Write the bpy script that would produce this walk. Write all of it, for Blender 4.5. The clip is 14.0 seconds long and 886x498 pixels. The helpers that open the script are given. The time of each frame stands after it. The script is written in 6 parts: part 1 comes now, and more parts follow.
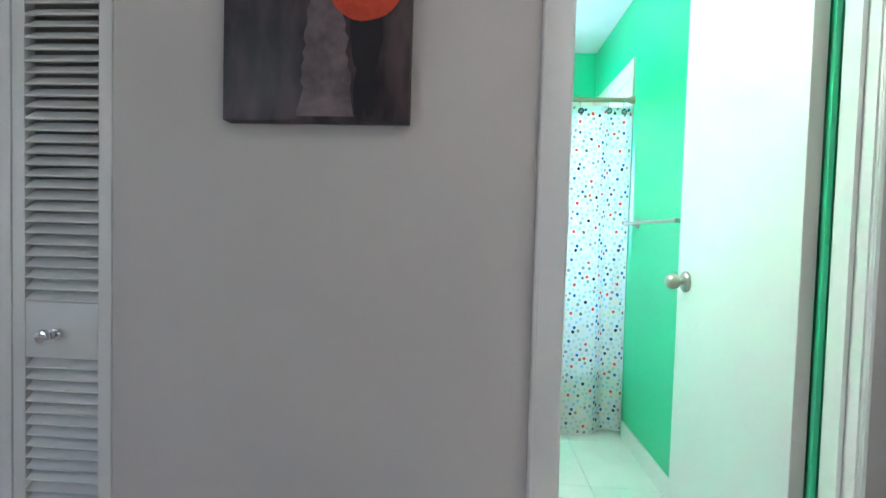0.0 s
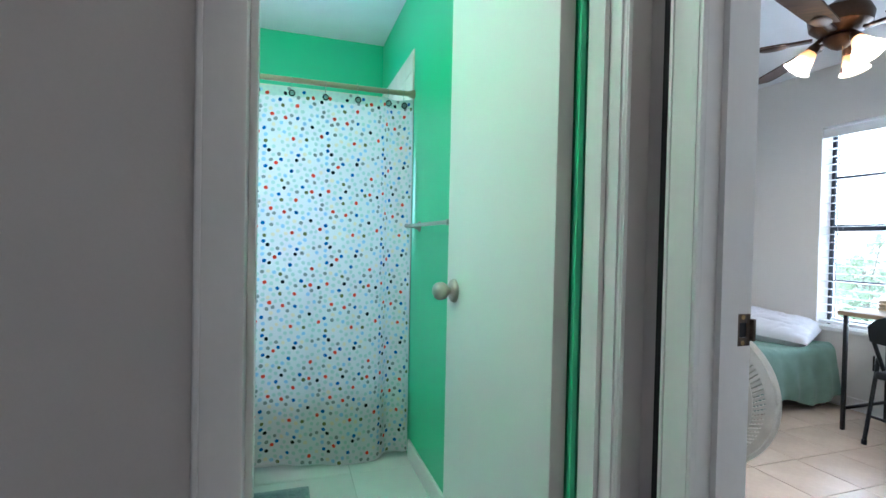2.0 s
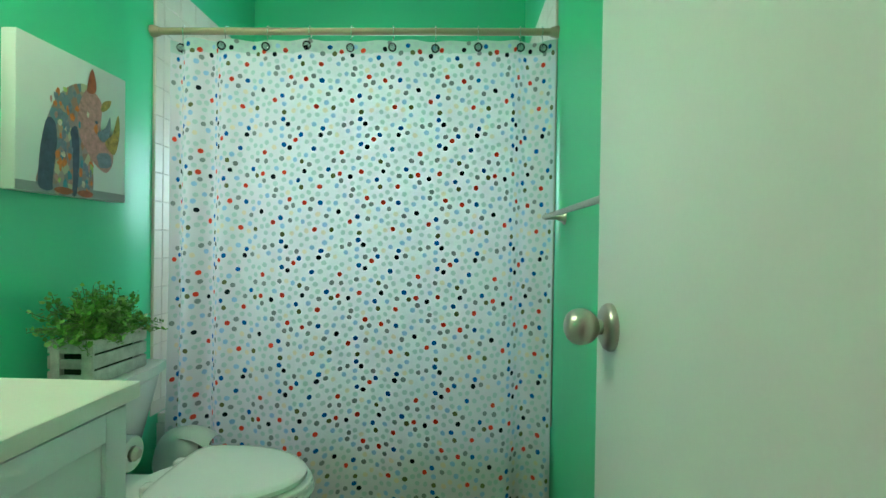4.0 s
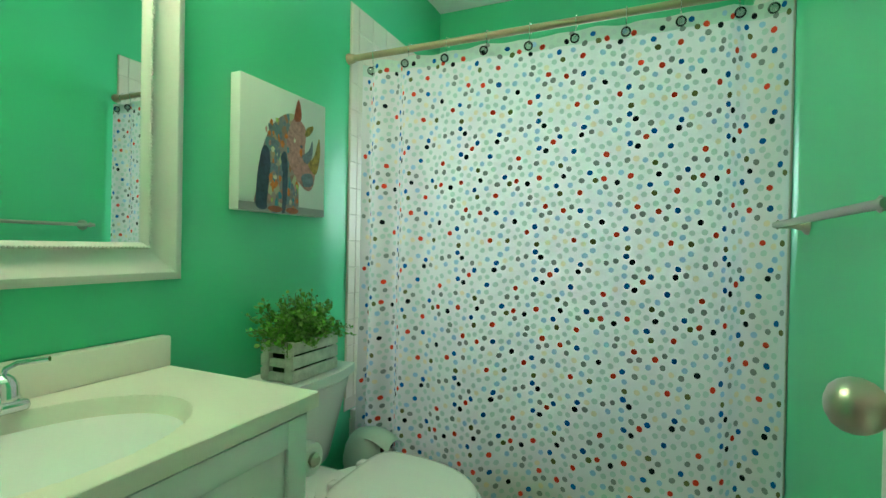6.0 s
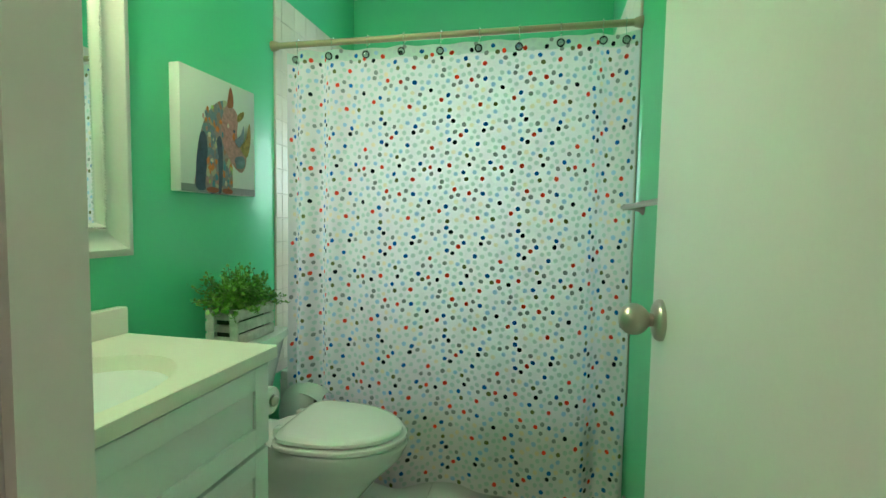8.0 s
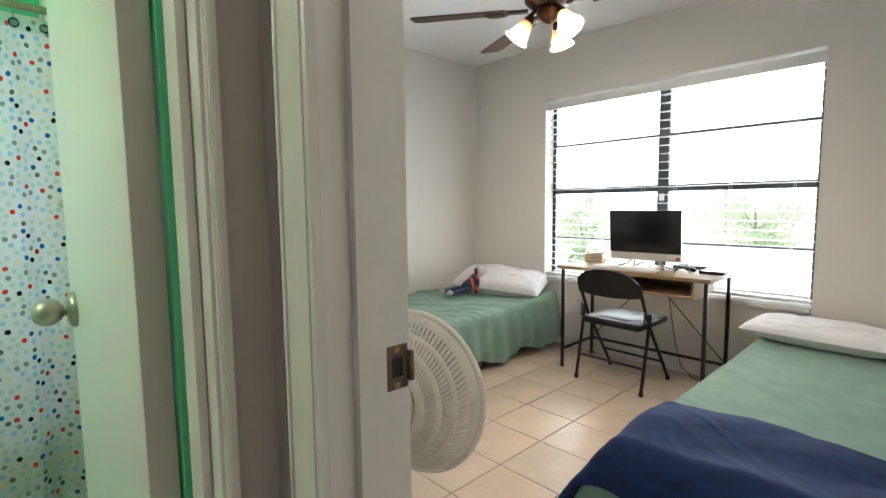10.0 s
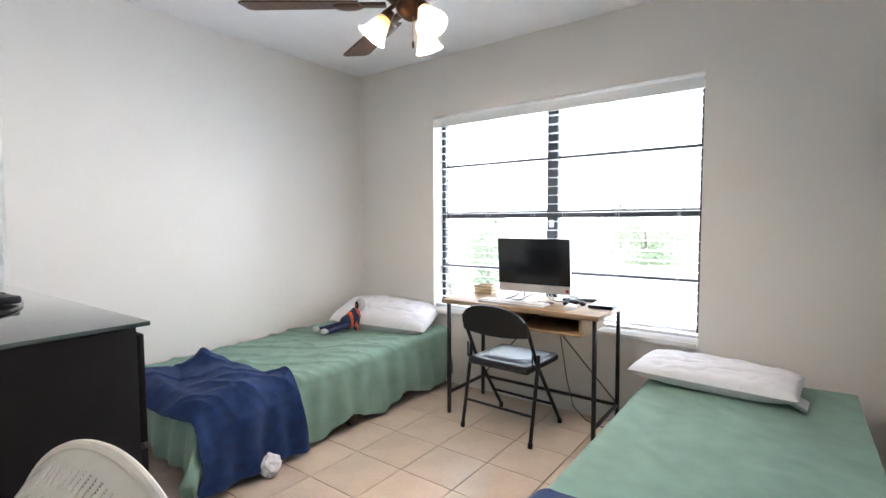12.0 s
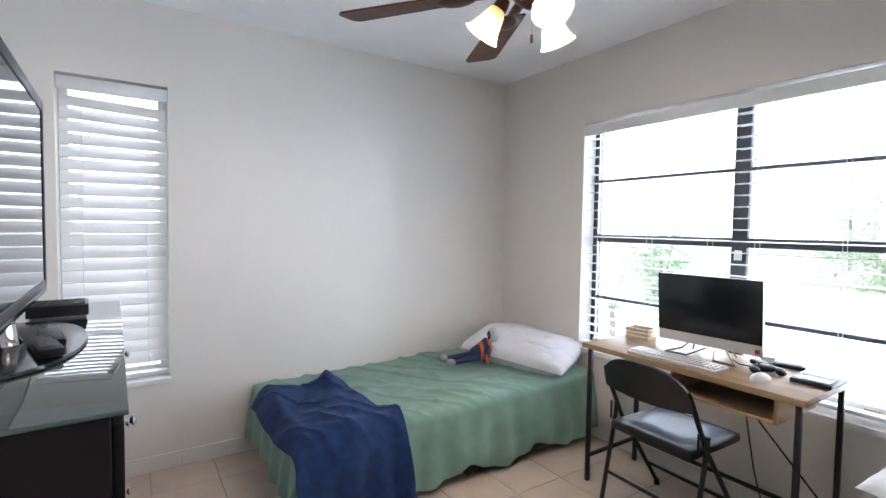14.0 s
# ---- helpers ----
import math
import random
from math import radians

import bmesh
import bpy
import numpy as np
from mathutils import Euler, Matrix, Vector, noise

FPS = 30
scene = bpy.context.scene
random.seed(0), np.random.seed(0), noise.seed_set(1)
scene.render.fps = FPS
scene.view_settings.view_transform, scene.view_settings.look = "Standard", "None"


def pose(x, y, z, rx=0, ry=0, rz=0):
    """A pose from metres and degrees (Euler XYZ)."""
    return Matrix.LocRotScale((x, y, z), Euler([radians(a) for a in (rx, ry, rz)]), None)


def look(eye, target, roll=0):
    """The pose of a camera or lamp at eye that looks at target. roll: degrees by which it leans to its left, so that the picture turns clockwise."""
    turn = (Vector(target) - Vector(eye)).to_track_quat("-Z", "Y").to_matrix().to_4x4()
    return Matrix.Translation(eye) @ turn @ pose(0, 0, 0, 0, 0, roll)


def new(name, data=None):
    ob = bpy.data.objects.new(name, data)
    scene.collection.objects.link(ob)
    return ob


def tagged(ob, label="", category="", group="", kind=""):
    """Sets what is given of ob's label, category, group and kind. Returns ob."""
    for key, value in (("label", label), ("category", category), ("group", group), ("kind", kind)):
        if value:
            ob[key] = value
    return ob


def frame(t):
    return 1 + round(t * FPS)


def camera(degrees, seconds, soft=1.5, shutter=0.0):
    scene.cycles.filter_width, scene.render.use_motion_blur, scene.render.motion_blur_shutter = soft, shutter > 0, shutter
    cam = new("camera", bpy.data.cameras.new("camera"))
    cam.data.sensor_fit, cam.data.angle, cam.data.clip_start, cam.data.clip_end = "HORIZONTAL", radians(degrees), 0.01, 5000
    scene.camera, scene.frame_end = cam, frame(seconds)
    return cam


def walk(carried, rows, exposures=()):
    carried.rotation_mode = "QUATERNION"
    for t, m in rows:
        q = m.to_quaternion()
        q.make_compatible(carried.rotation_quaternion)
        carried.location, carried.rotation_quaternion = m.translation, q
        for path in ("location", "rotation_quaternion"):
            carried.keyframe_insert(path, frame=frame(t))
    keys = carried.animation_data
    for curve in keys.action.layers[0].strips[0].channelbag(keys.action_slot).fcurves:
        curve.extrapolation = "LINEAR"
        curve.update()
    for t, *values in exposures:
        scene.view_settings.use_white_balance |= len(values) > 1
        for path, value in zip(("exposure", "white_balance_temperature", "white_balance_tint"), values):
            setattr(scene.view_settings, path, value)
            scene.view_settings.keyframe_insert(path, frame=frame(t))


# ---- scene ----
cam = camera(86.0, 14.0)
PATH = [
    (0, (1.51, 1.553, 1.106), (1.383, 3.547, 1.035), 1.6),
    (0.5, (1.535, 1.539, 1.104), (1.87, 3.51, 1.043), 1.2),
    (1, (1.576, 1.541, 1.11), (2.156, 3.455, 1.053), 1.1),
    (1.5, (1.653, 1.653, 1.11), (2.314, 3.541, 1.063), 1.1),
    (2, (1.753, 1.864, 1.111), (2.378, 3.763, 1.076), 1.2),
    (2.2, (1.792, 1.966, 1.099), (2.382, 3.876, 1.069), 1.2),
    (4.3, (2.024, 2.547, 1.074), (1.838, 4.538, 1.059), 0.8),
    (4.5, (2.031, 2.57, 1.071), (1.761, 4.551, 1.062), 0.8),
    (5, (2.025, 2.59, 1.084), (1.563, 4.536, 1.076), 1.0),
    (5.5, (2.026, 2.606, 1.108), (1.373, 4.496, 1.092), 1.1),
    (6, (2.010, 2.634, 1.108), (1.203, 4.464, 1.094), 1.1),
    (6.5, (2.014, 2.650, 1.119), (1.073, 4.416, 1.074), 1.1),
    (7, (2.029, 2.633, 1.104), (1.099, 4.404, 1.027), 1.2),
    (7.2, (2.041, 2.606, 1.103), (1.172, 4.405, 1.010), 1.2),
    (9.3, (2.04, 1.994, 1.177), (2.82, 3.828, 1.017), 0.2),
    (9.5, (2.067, 2.004, 1.164), (3.06, 3.732, 0.989), -0.0),
    (10, (2.132, 2.015, 1.163), (3.496, 3.465, 0.977), -0.6),
    (10.5, (2.216, 2.05, 1.172), (3.758, 3.313, 1.012), -0.5),
    (11, (2.346, 2.056, 1.204), (3.969, 3.217, 1.061), -0.7),
    (11.5, (2.487, 2.066, 1.212), (4.127, 3.202, 1.078), -0.4),
    (12, (2.614, 2.111, 1.214), (4.218, 3.301, 1.1), -0.2),
    (12.5, (2.72, 2.177, 1.249), (4.238, 3.475, 1.149), 0.2),
    (13, (2.839, 2.222, 1.281), (4.229, 3.657, 1.186), 0.4),
    (13.5, (2.956, 2.234, 1.311), (4.197, 3.8, 1.224), 0.6),
    (14, (3.025, 2.233, 1.321), (4.123, 3.902, 1.228), 0.9),
]
EXPOSURES = [(0, 1.5, 5250, 10), (0.5, 1.05, 5150, 10), (1, 0.66, 5150, 10), (1.5, 0.48, 5150, 11), (2.2, 0.47, 5250, 12), (4.3, 0.08, 6250, -1), (5.5, 0.05, 6600, -2), (7.2, 0.02, 7050, -3), (9.3, 0.36, 6600, 8), (10.5, 0.36, 6350, 13), (11, 0.46, 6150, 15), (12, 0.60, 6050, 16), (13, 0.44, 6000, 16), (14, 0.28, 5850, 17)]
walk(cam, [(t, look(eye, target, roll)) for t, eye, target, roll in PATH], EXPOSURES)

# ---- light ----
world = bpy.data.worlds.new("sky")
scene.world = world
world.use_nodes = True
wn = world.node_tree.nodes
sky = wn.new("ShaderNodeTexSky")
sky.sky_type = "NISHITA"
sky.sun_disc = False
sky.dust_density, sky.air_density = 1.0, 1.0
sky.sun_elevation, sky.sun_rotation = radians(52), radians(250)
wn["Background"].inputs[1].default_value = 0.15
world.node_tree.links.new(sky.outputs[0], wn["Background"].inputs[0])


def lamp(name, kind, matrix, energy, colour, **more):
    data = bpy.data.lights.new(name, kind)
    data.energy, data.color = energy, colour
    if kind == "AREA":
        data.shape, data.size, data.size_y = "RECTANGLE", more["size"][0], more["size"][1]
    elif kind == "SUN":
        data.angle = radians(more["angle"])
    else:
        data.shadow_soft_size = more["radius"]
    ob = new(name, data)
    ob.matrix_world = matrix
    return ob


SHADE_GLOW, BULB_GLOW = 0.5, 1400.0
lamp("sun", "SUN", look((-20, -10, 30), (0, 0, 0)), 5.0, (1.0, 0.96, 0.9), angle=0.6)
lamp("skylight_east_window", "AREA", look((5.68, 3.43, 1.28), (3.0, 3.43, 1.35)), 77, (0.87, 0.945, 1.0), size=(1.75, 1.4))
lamp("skylight_north_window", "AREA", look((2.96, 5.36, 1.27), (2.96, 3.0, 1.1)), 3.2, (0.95, 0.98, 1.0), size=(0.42, 1.4))
lamp("skylight_bath_window", "AREA", look((1.60, 5.26, 1.42), (1.60, 3.0, 1.3)), 10.3, (0.60, 0.82, 1.0), size=(0.80, 0.50))
# Added fill lamp for the hall, set in a made-up south gap.
lamp("hall_fill_daylight", "AREA", look((-1.5, -1.23, 1.45), (-0.4, 2.5, 1.2)), 3.2, (0.95, 0.95, 0.95), size=(1.5, 1.2))
lamp("vanity_bulb", "POINT", pose(1.05, 3.07, 2.10), 19.5, (1.0, 0.86, 0.68), radius=0.11)
lamp("hall_bulb", "POINT", pose(2.15, 1.15, 2.30), 3.4, (1.0, 0.82, 0.62), radius=0.07)


# ---- materials ----
def material(name, colour, rough=0.6, metal=0.0, vary=0.06, scale=6.0, grain=120.0, bump=0.05, coat=0.0, random_amount=0.0, sheen=0.0, rough_vary=0.06, specular=0.5):
    """A paint, plastic, cloth or metal with broad stains and a fine grain."""
    m = bpy.data.materials.new(name)
    m.use_nodes = True
    n, link = m.node_tree.nodes, m.node_tree.links.new
    p = n["Principled BSDF"]
    p.inputs["Roughness"].default_value, p.inputs["Metallic"].default_value = rough, metal
    p.inputs["Coat Weight"].default_value = coat
    p.inputs["Sheen Weight"].default_value = sheen
    p.inputs["Specular IOR Level"].default_value = specular
    tc = n.new("ShaderNodeTexCoord")
    big = n.new("ShaderNodeTexNoise")
    big.inputs["Scale"].default_value, big.inputs["Detail"].default_value = scale, 5
    fine = n.new("ShaderNodeTexNoise")
    fine.inputs["Scale"].default_value, fine.inputs["Detail"].default_value = grain, 3
    link(tc.outputs["Object"], big.inputs["Vector"])
    link(tc.outputs["Object"], fine.inputs["Vector"])
    mix = n.new("ShaderNodeMath")
    mix.operation = "MULTIPLY_ADD"
    mix.inputs[1].default_value = 0.35
    link(fine.outputs["Fac"], mix.inputs[0])
    link(big.outputs["Fac"], mix.inputs[2])
    ramp = n.new("ShaderNodeMapRange")
    ramp.inputs["From Min"].default_value, ramp.inputs["From Max"].default_value = 0.4, 0.95
    ramp.inputs["To Min"].default_value, ramp.inputs["To Max"].default_value = 1 - vary, 1 + vary
    link(mix.outputs[0], ramp.inputs["Value"])
    value = ramp.outputs["Result"]
    if random_amount:
        info = n.new("ShaderNodeObjectInfo")
        r = n.new("ShaderNodeMapRange")
        r.inputs["To Min"].default_value, r.inputs["To Max"].default_value = 1 - random_amount, 1 + random_amount
        link(info.outputs["Random"], r.inputs["Value"])
        mul = n.new("ShaderNodeMath")
        mul.operation = "MULTIPLY"
        link(value, mul.inputs[0])
        link(r.outputs["Result"], mul.inputs[1])
        value = mul.outputs[0]
    col = n.new("ShaderNodeVectorMath")
    col.operation = "SCALE"
    col.inputs[0].default_value = colour[:3]
    link(value, col.inputs["Scale"])
    link(col.outputs[0], p.inputs["Base Color"])
    if bump:
        b = n.new("ShaderNodeBump")
        b.inputs["Strength"].default_value, b.inputs["Distance"].default_value = bump, 0.004
        link(mix.outputs[0], b.inputs["Height"])
        link(b.outputs[0], p.inputs["Normal"])
    rr = n.new("ShaderNodeMapRange")
    rr.inputs["To Min"].default_value, rr.inputs["To Max"].default_value = max(0.02, rough - rough_vary), min(1, rough + rough_vary)
    link(big.outputs["Fac"], rr.inputs["Value"])
    link(rr.outputs["Result"], p.inputs["Roughness"])
    return m


GREIGE = material("greige_wall_paint", (0.77, 0.74, 0.695), 0.85, grain=260, vary=0.03, scale=1.5, bump=0.12)
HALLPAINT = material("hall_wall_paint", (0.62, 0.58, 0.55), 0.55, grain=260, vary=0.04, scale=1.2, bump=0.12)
GREEN = material("mint_green_gloss_paint", (0.10, 0.60, 0.31), 0.36, grain=90, vary=0.012, scale=1.5, bump=0.0, rough_vary=0.015)
CEILING = material("ceiling_paint", (0.86, 0.86, 0.87), 0.9, grain=90, vary=0.03, bump=0.25)
TRIM = material("white_trim_paint", (0.80, 0.78, 0.75), 0.35, grain=60, vary=0.04, scale=4, bump=0.06)
DOORPAINT = material("white_door_paint", (0.80, 0.80, 0.77), 0.4, grain=150, vary=0.03, scale=2, bump=0.04)
GROUT = material("grey_grout", (0.42, 0.38, 0.33), 0.9, bump=0.3)
TILE = material("beige_floor_tile", (0.55, 0.45, 0.36), 0.25, grain=40, vary=0.09, scale=5, bump=0.03, random_amount=0.05)
BATHTILE = material("white_marble_tile", (0.78, 0.77, 0.73), 0.22, grain=9, vary=0.07, scale=3, bump=0.02, random_amount=0.02)
WALLTILE = material("cream_wall_tile", (0.76, 0.69, 0.60), 0.42, grain=45, vary=0.03, bump=0.35, random_amount=0.03)
CHROME = material("chrome", (0.75, 0.76, 0.78), 0.12, 1.0, vary=0.02, bump=0.0)
NICKEL = material("brushed_nickel", (0.50, 0.46, 0.40), 0.32, 1.0, vary=0.05, bump=0.02)
BRASS = material("aged_brass", (0.45, 0.30, 0.13), 0.35, 1.0, vary=0.2, scale=60, bump=0.05)
BLACKMETAL = material("black_metal", (0.015, 0.015, 0.017), 0.4, 0.3, vary=0.15, bump=0.03)


# ---- building blocks ----
def box(bm, x0, x1, y0, y1, z0, z1, bevel=0.0, segments=2):
    geo = bmesh.ops.create_cube(bm, size=1.0)
    m = Matrix.LocRotScale(((x0 + x1) / 2, (y0 + y1) / 2, (z0 + z1) / 2), None, (x1 - x0, y1 - y0, z1 - z0))
    bmesh.ops.transform(bm, matrix=m, verts=geo["verts"])
    if bevel:
        edges = {e for v in geo["verts"] for e in v.link_edges}
        bmesh.ops.bevel(bm, geom=list(edges), offset=bevel, segments=segments, affect="EDGES", profile=0.5)
    return bm


def rod(bm, a, b, radius, radius_end=None, sides=12, caps=True):
    a, b = Vector(a), Vector(b)
    d = b - a
    q = d.to_track_quat("Z", "Y").to_matrix().to_4x4()
    bmesh.ops.create_cone(bm, cap_ends=caps, segments=sides, radius1=radius, radius2=radius if radius_end is None else radius_end,
                          depth=d.length, matrix=Matrix.Translation((a + b) / 2) @ q)
    return bm


def tube(bm, points, radius, sides=8):
    """A bent round tube through the points."""
    pts = [Vector(p) for p in points]
    rings = []
    up = Vector((0, 0, 1))
    for i, p in enumerate(pts):
        d = (pts[min(i + 1, len(pts) - 1)] - pts[max(i - 1, 0)]).normalized()
        side = d.cross(up)
        if side.length < 0.05:
            side = d.cross(Vector((0, 1, 0)))
        side.normalize()
        other = side.cross(d).normalized()
        rings.append([bm.verts.new(p + radius * (math.cos(a) * side + math.sin(a) * other)) for a in [2 * math.pi * k / sides for k in range(sides)]])
    for r0, r1 in zip(rings, rings[1:]):
        for k in range(sides):
            bm.faces.new((r0[k], r0[(k + 1) % sides], r1[(k + 1) % sides], r1[k]))
    bm.faces.new(rings[0][::-1])
    bm.faces.new(rings[-1])
    return bm


def lathe(bm, profile, matrix=None, sides=24):
    """Turns (radius, height) pairs round the z axis."""
    m = matrix or Matrix()
    rings = []
    for r, z in profile:
        if r < 1e-6:
            rings.append([bm.verts.new(m @ Vector((0, 0, z)))])
        else:
            rings.append([bm.verts.new(m @ Vector((r * math.cos(2 * math.pi * k / sides), r * math.sin(2 * math.pi * k / sides), z))) for k in range(sides)])
    for r0, r1 in zip(rings, rings[1:]):
        for k in range(sides):
            l = (k + 1) % sides
            if len(r0) == 1 and len(r1) == 1:
                continue
            if len(r0) == 1:
                bm.faces.new((r0[0], r1[l], r1[k]))
            elif len(r1) == 1:
                bm.faces.new((r0[k], r0[l], r1[0]))
            else:
                bm.faces.new((r0[k], r0[l], r1[l], r1[k]))
    return bm


def sheet(bm, fn, nu, nv, thick=0.0):
    """A curved sheet from fn(u, v), u and v from 0 to 1."""
    g = [[bm.verts.new(fn(i / nu, j / nv)) for j in range(nv + 1)] for i in range(nu + 1)]
    faces = [bm.faces.new((g[i][j], g[i + 1][j], g[i + 1][j + 1], g[i][j + 1])) for i in range(nu) for j in range(nv)]
    if thick:
        bmesh.ops.recalc_face_normals(bm, faces=faces)
        bmesh.ops.solidify(bm, geom=faces, thickness=thick)
    return bm


def solid(name, bm, mat, smooth=False, angle=35):
    me = bpy.data.meshes.new(name)
    bmesh.ops.recalc_face_normals(bm, faces=bm.faces)
    bm.to_mesh(me)
    bm.free()
    me.materials.append(mat)
    if smooth:
        me.shade_smooth()
        me.set_sharp_from_angle(angle=radians(angle))
    return me


def part(name, bm, mat, parent=None, label="", smooth=True, at=None):
    ob = new(name, solid(name, bm, mat, smooth))
    if parent is not None:
        ob.parent = parent
    if at is not None:
        ob.matrix_local = at
    if label:
        tagged(ob, label)
    return ob


def piece(name, mesh, parent, at):
    ob = new(name, mesh)
    ob.parent = parent
    ob.matrix_local = at
    return ob


def thing(name, label, category, at, group=""):
    ob = new(name)
    ob.empty_display_size = 0.1
    ob.matrix_world = at
    return tagged(ob, label, category, group)


def structure(name, boxes, mat, label="", bevel=0.0):
    bm = bmesh.new()
    for b in boxes:
        box(bm, *b, bevel=bevel)
    return tagged(part(name, bm, mat, smooth=False), label, kind="structure")


def B():
    return bmesh.new()


def bisect_left(row, w):
    """The first place in a rising row that is not below w."""
    lo, hi = 0, len(row)
    while lo < hi:
        mid = (lo + hi) // 2
        lo, hi = (mid + 1, hi) if row[mid] < w else (lo, mid)
    return lo


# ---- the rooms ----
H = 2.44
SY = 1.50
structure("floor_slab", [(-3.0, 5.7, -1.2, 5.33, -0.15, -0.012)], GROUT, "grey screed under the floor tiles")
structure("floor_hall", [(-3.0, 2.42, -1.2, 2.615, -0.012, 0.0), (-0.49, 0.80, 2.615, 3.26, -0.012, 0.0)], TILE, "beige tiled hall floor")
structure("ceiling_bedroom", [(2.42, 5.7, 0.78, 5.33, H, H + 0.1)], CEILING, "white textured bedroom ceiling")
structure("ceiling_bathroom", [(-0.5, 2.42, 2.615, 5.33, H, H + 0.1)], CEILING, "white bathroom ceiling")
structure("ceiling_hall", [(-3.0, 2.42, -1.2, 2.615, H, H + 0.1)], CEILING, "white hall ceiling")
DL, DR, DH = 1.688, 2.307, 2.05
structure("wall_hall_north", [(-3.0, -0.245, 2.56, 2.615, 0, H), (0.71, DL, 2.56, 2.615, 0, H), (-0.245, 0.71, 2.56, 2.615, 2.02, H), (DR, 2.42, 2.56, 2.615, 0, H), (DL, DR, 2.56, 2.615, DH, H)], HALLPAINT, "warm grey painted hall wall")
structure("wall_bathroom_south", [(0.80, DL, 2.615, 2.645, 0, H), (DR, 2.365, 2.615, 2.645, 0, H), (DL, DR, 2.615, 2.645, DH, H)], GREEN, "mint green bathroom wall round the door")
structure("wall_bathroom_west", [(0.80, 0.866, 2.645, 5.13, 0, H)], GREEN, "glossy mint green bathroom wall")
structure("wall_bathroom_east", [(2.365, 2.42, 2.615, 5.13, 0, H)], GREEN, "glossy mint green bathroom wall")
BW = (1.15, 2.05, 1.12, 1.72)
structure("wall_bathroom_north", [(0.80, BW[0], 5.13, 5.33, 0, H), (BW[1], 2.42, 5.13, 5.33, 0, H), (BW[0], BW[1], 5.13, 5.33, 0, BW[2]), (BW[0], BW[1], 5.13, 5.33, BW[3], H)], GREEN, "mint green wall above the bathtub")
JN, JS = 2.457, 1.68
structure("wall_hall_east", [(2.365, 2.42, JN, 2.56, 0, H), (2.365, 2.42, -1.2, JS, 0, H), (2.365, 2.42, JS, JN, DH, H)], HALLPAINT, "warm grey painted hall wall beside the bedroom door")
structure("wall_bedroom_west", [(2.42, 2.475, JN, 5.13, 0, H), (2.42, 2.475, 0.78, JS, 0, H), (2.42, 2.475, JS, JN, DH, H)], GREIGE, "greige painted bedroom wall")
NW = (2.732, 3.196, 0.472, 2.025)
structure("wall_bedroom_north", [(2.42, NW[0], 5.13, 5.33, 0, H), (NW[1], 5.7, 5.13, 5.33, 0, H), (NW[0], NW[1], 5.13, 5.33, 0, NW[2]), (NW[0], NW[1], 5.13, 5.33, NW[3], H)], GREIGE, "greige painted bedroom wall with a narrow window")
EW = (2.520, 4.340, 0.52, 2.005)
structure("wall_bedroom_east", [(5.50, 5.70, 1.40, EW[0], 0, H), (5.50, 5.70, EW[1], 5.13, 0, H), (5.50, 5.70, EW[0], EW[1], 0, EW[2]), (5.50, 5.70, EW[0], EW[1], EW[3], H)], GREIGE, "greige painted bedroom wall with a wide window")
CL = (4.10, 5.33)
structure("wall_bedroom_south", [(2.475, CL[0], 1.40, SY, 0, H), (CL[1], 5.50, 1.40, SY, 0, H), (CL[0], CL[1], 1.40, SY, 2.04, H)], GREIGE, "greige painted wall round the closet")
structure("wall_closet_back", [(2.475, 5.7, 0.78, 0.84, 0, H), (5.5, 5.56, 0.84, 1.40, 0, H)], GREIGE, "plain wall at the back of the closet")
# Unseen walls added to close the hall; south gap made for the fill lamp.
structure("wall_hall_south", [(-3.0, -2.28, -1.26, -1.2, 0, H), (-0.72, 2.42, -1.26, -1.2, 0, H), (-2.28, -0.72, -1.26, -1.2, 0, 0.83), (-2.28, -0.72, -1.26, -1.2, 2.07, H)], HALLPAINT, "unseen wall added to close the hall")
# Unseen overhang, added only to block direct sun from the hall.
structure("added_sunshade", [(-3.8, 0.2, -2.1, -1.262, 2.09, 2.15)], TRIM, "unseen overhang added to keep the sun out of the hall")
structure("wall_hall_west", [(-3.06, -3.0, -1.26, 2.615, 0, H)], HALLPAINT, "unseen wall added to close the hall")
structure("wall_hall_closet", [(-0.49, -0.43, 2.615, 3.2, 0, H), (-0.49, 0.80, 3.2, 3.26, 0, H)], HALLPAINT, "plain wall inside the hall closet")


# ---- door frames, doors, trim ----
def casing(name, length, width, at, label):
    """A vertical door casing: flat board with a raised bead along each edge; local x is its width, -y its face."""
    bm = B()
    box(bm, 0, width, -0.013, 0.0, 0, length, 0.003)
    box(bm, 0.002, 0.009, -0.016, -0.012, 0, length, 0.0015)
    ob = part(name, bm, TRIM)
    ob.matrix_world = at
    return tagged(ob, label, kind="structure")


casing("trim", 2.11, 0.062, pose(1.638, 2.559, 0), "white door casing of the bathroom doorway")
casing("trim", 2.11, 0.0145, pose(2.2995, 2.559, 0), "white door casing of the bathroom doorway")
casing("trim", 2.11, 0.067, pose(2.368, 2.506, 0, 0, 0, -90), "white door casing of the bedroom doorway")
casing("trim", 2.11, 0.060, pose(2.363, 1.690, 0, 0, 0, -90), "white door casing of the bedroom doorway")
structure("trim", [(1.638, 2.314, 2.545, 2.558, 2.045, 2.105)], TRIM, "white head casing of the bathroom doorway", 0.002)
structure("trim", [(1.689, 1.700, 2.553, 2.649, 0, 2.04), (2.2955, 2.306, 2.553, 2.649, 0, 2.04), (1.689, 2.306, 2.553, 2.649, 2.04, 2.049),
                   (1.701, 1.711, 2.585, 2.628, 0, 2.039), (2.2845, 2.2945, 2.585, 2.628, 0, 2.039)], TRIM, "white painted door jamb of the bathroom doorway")
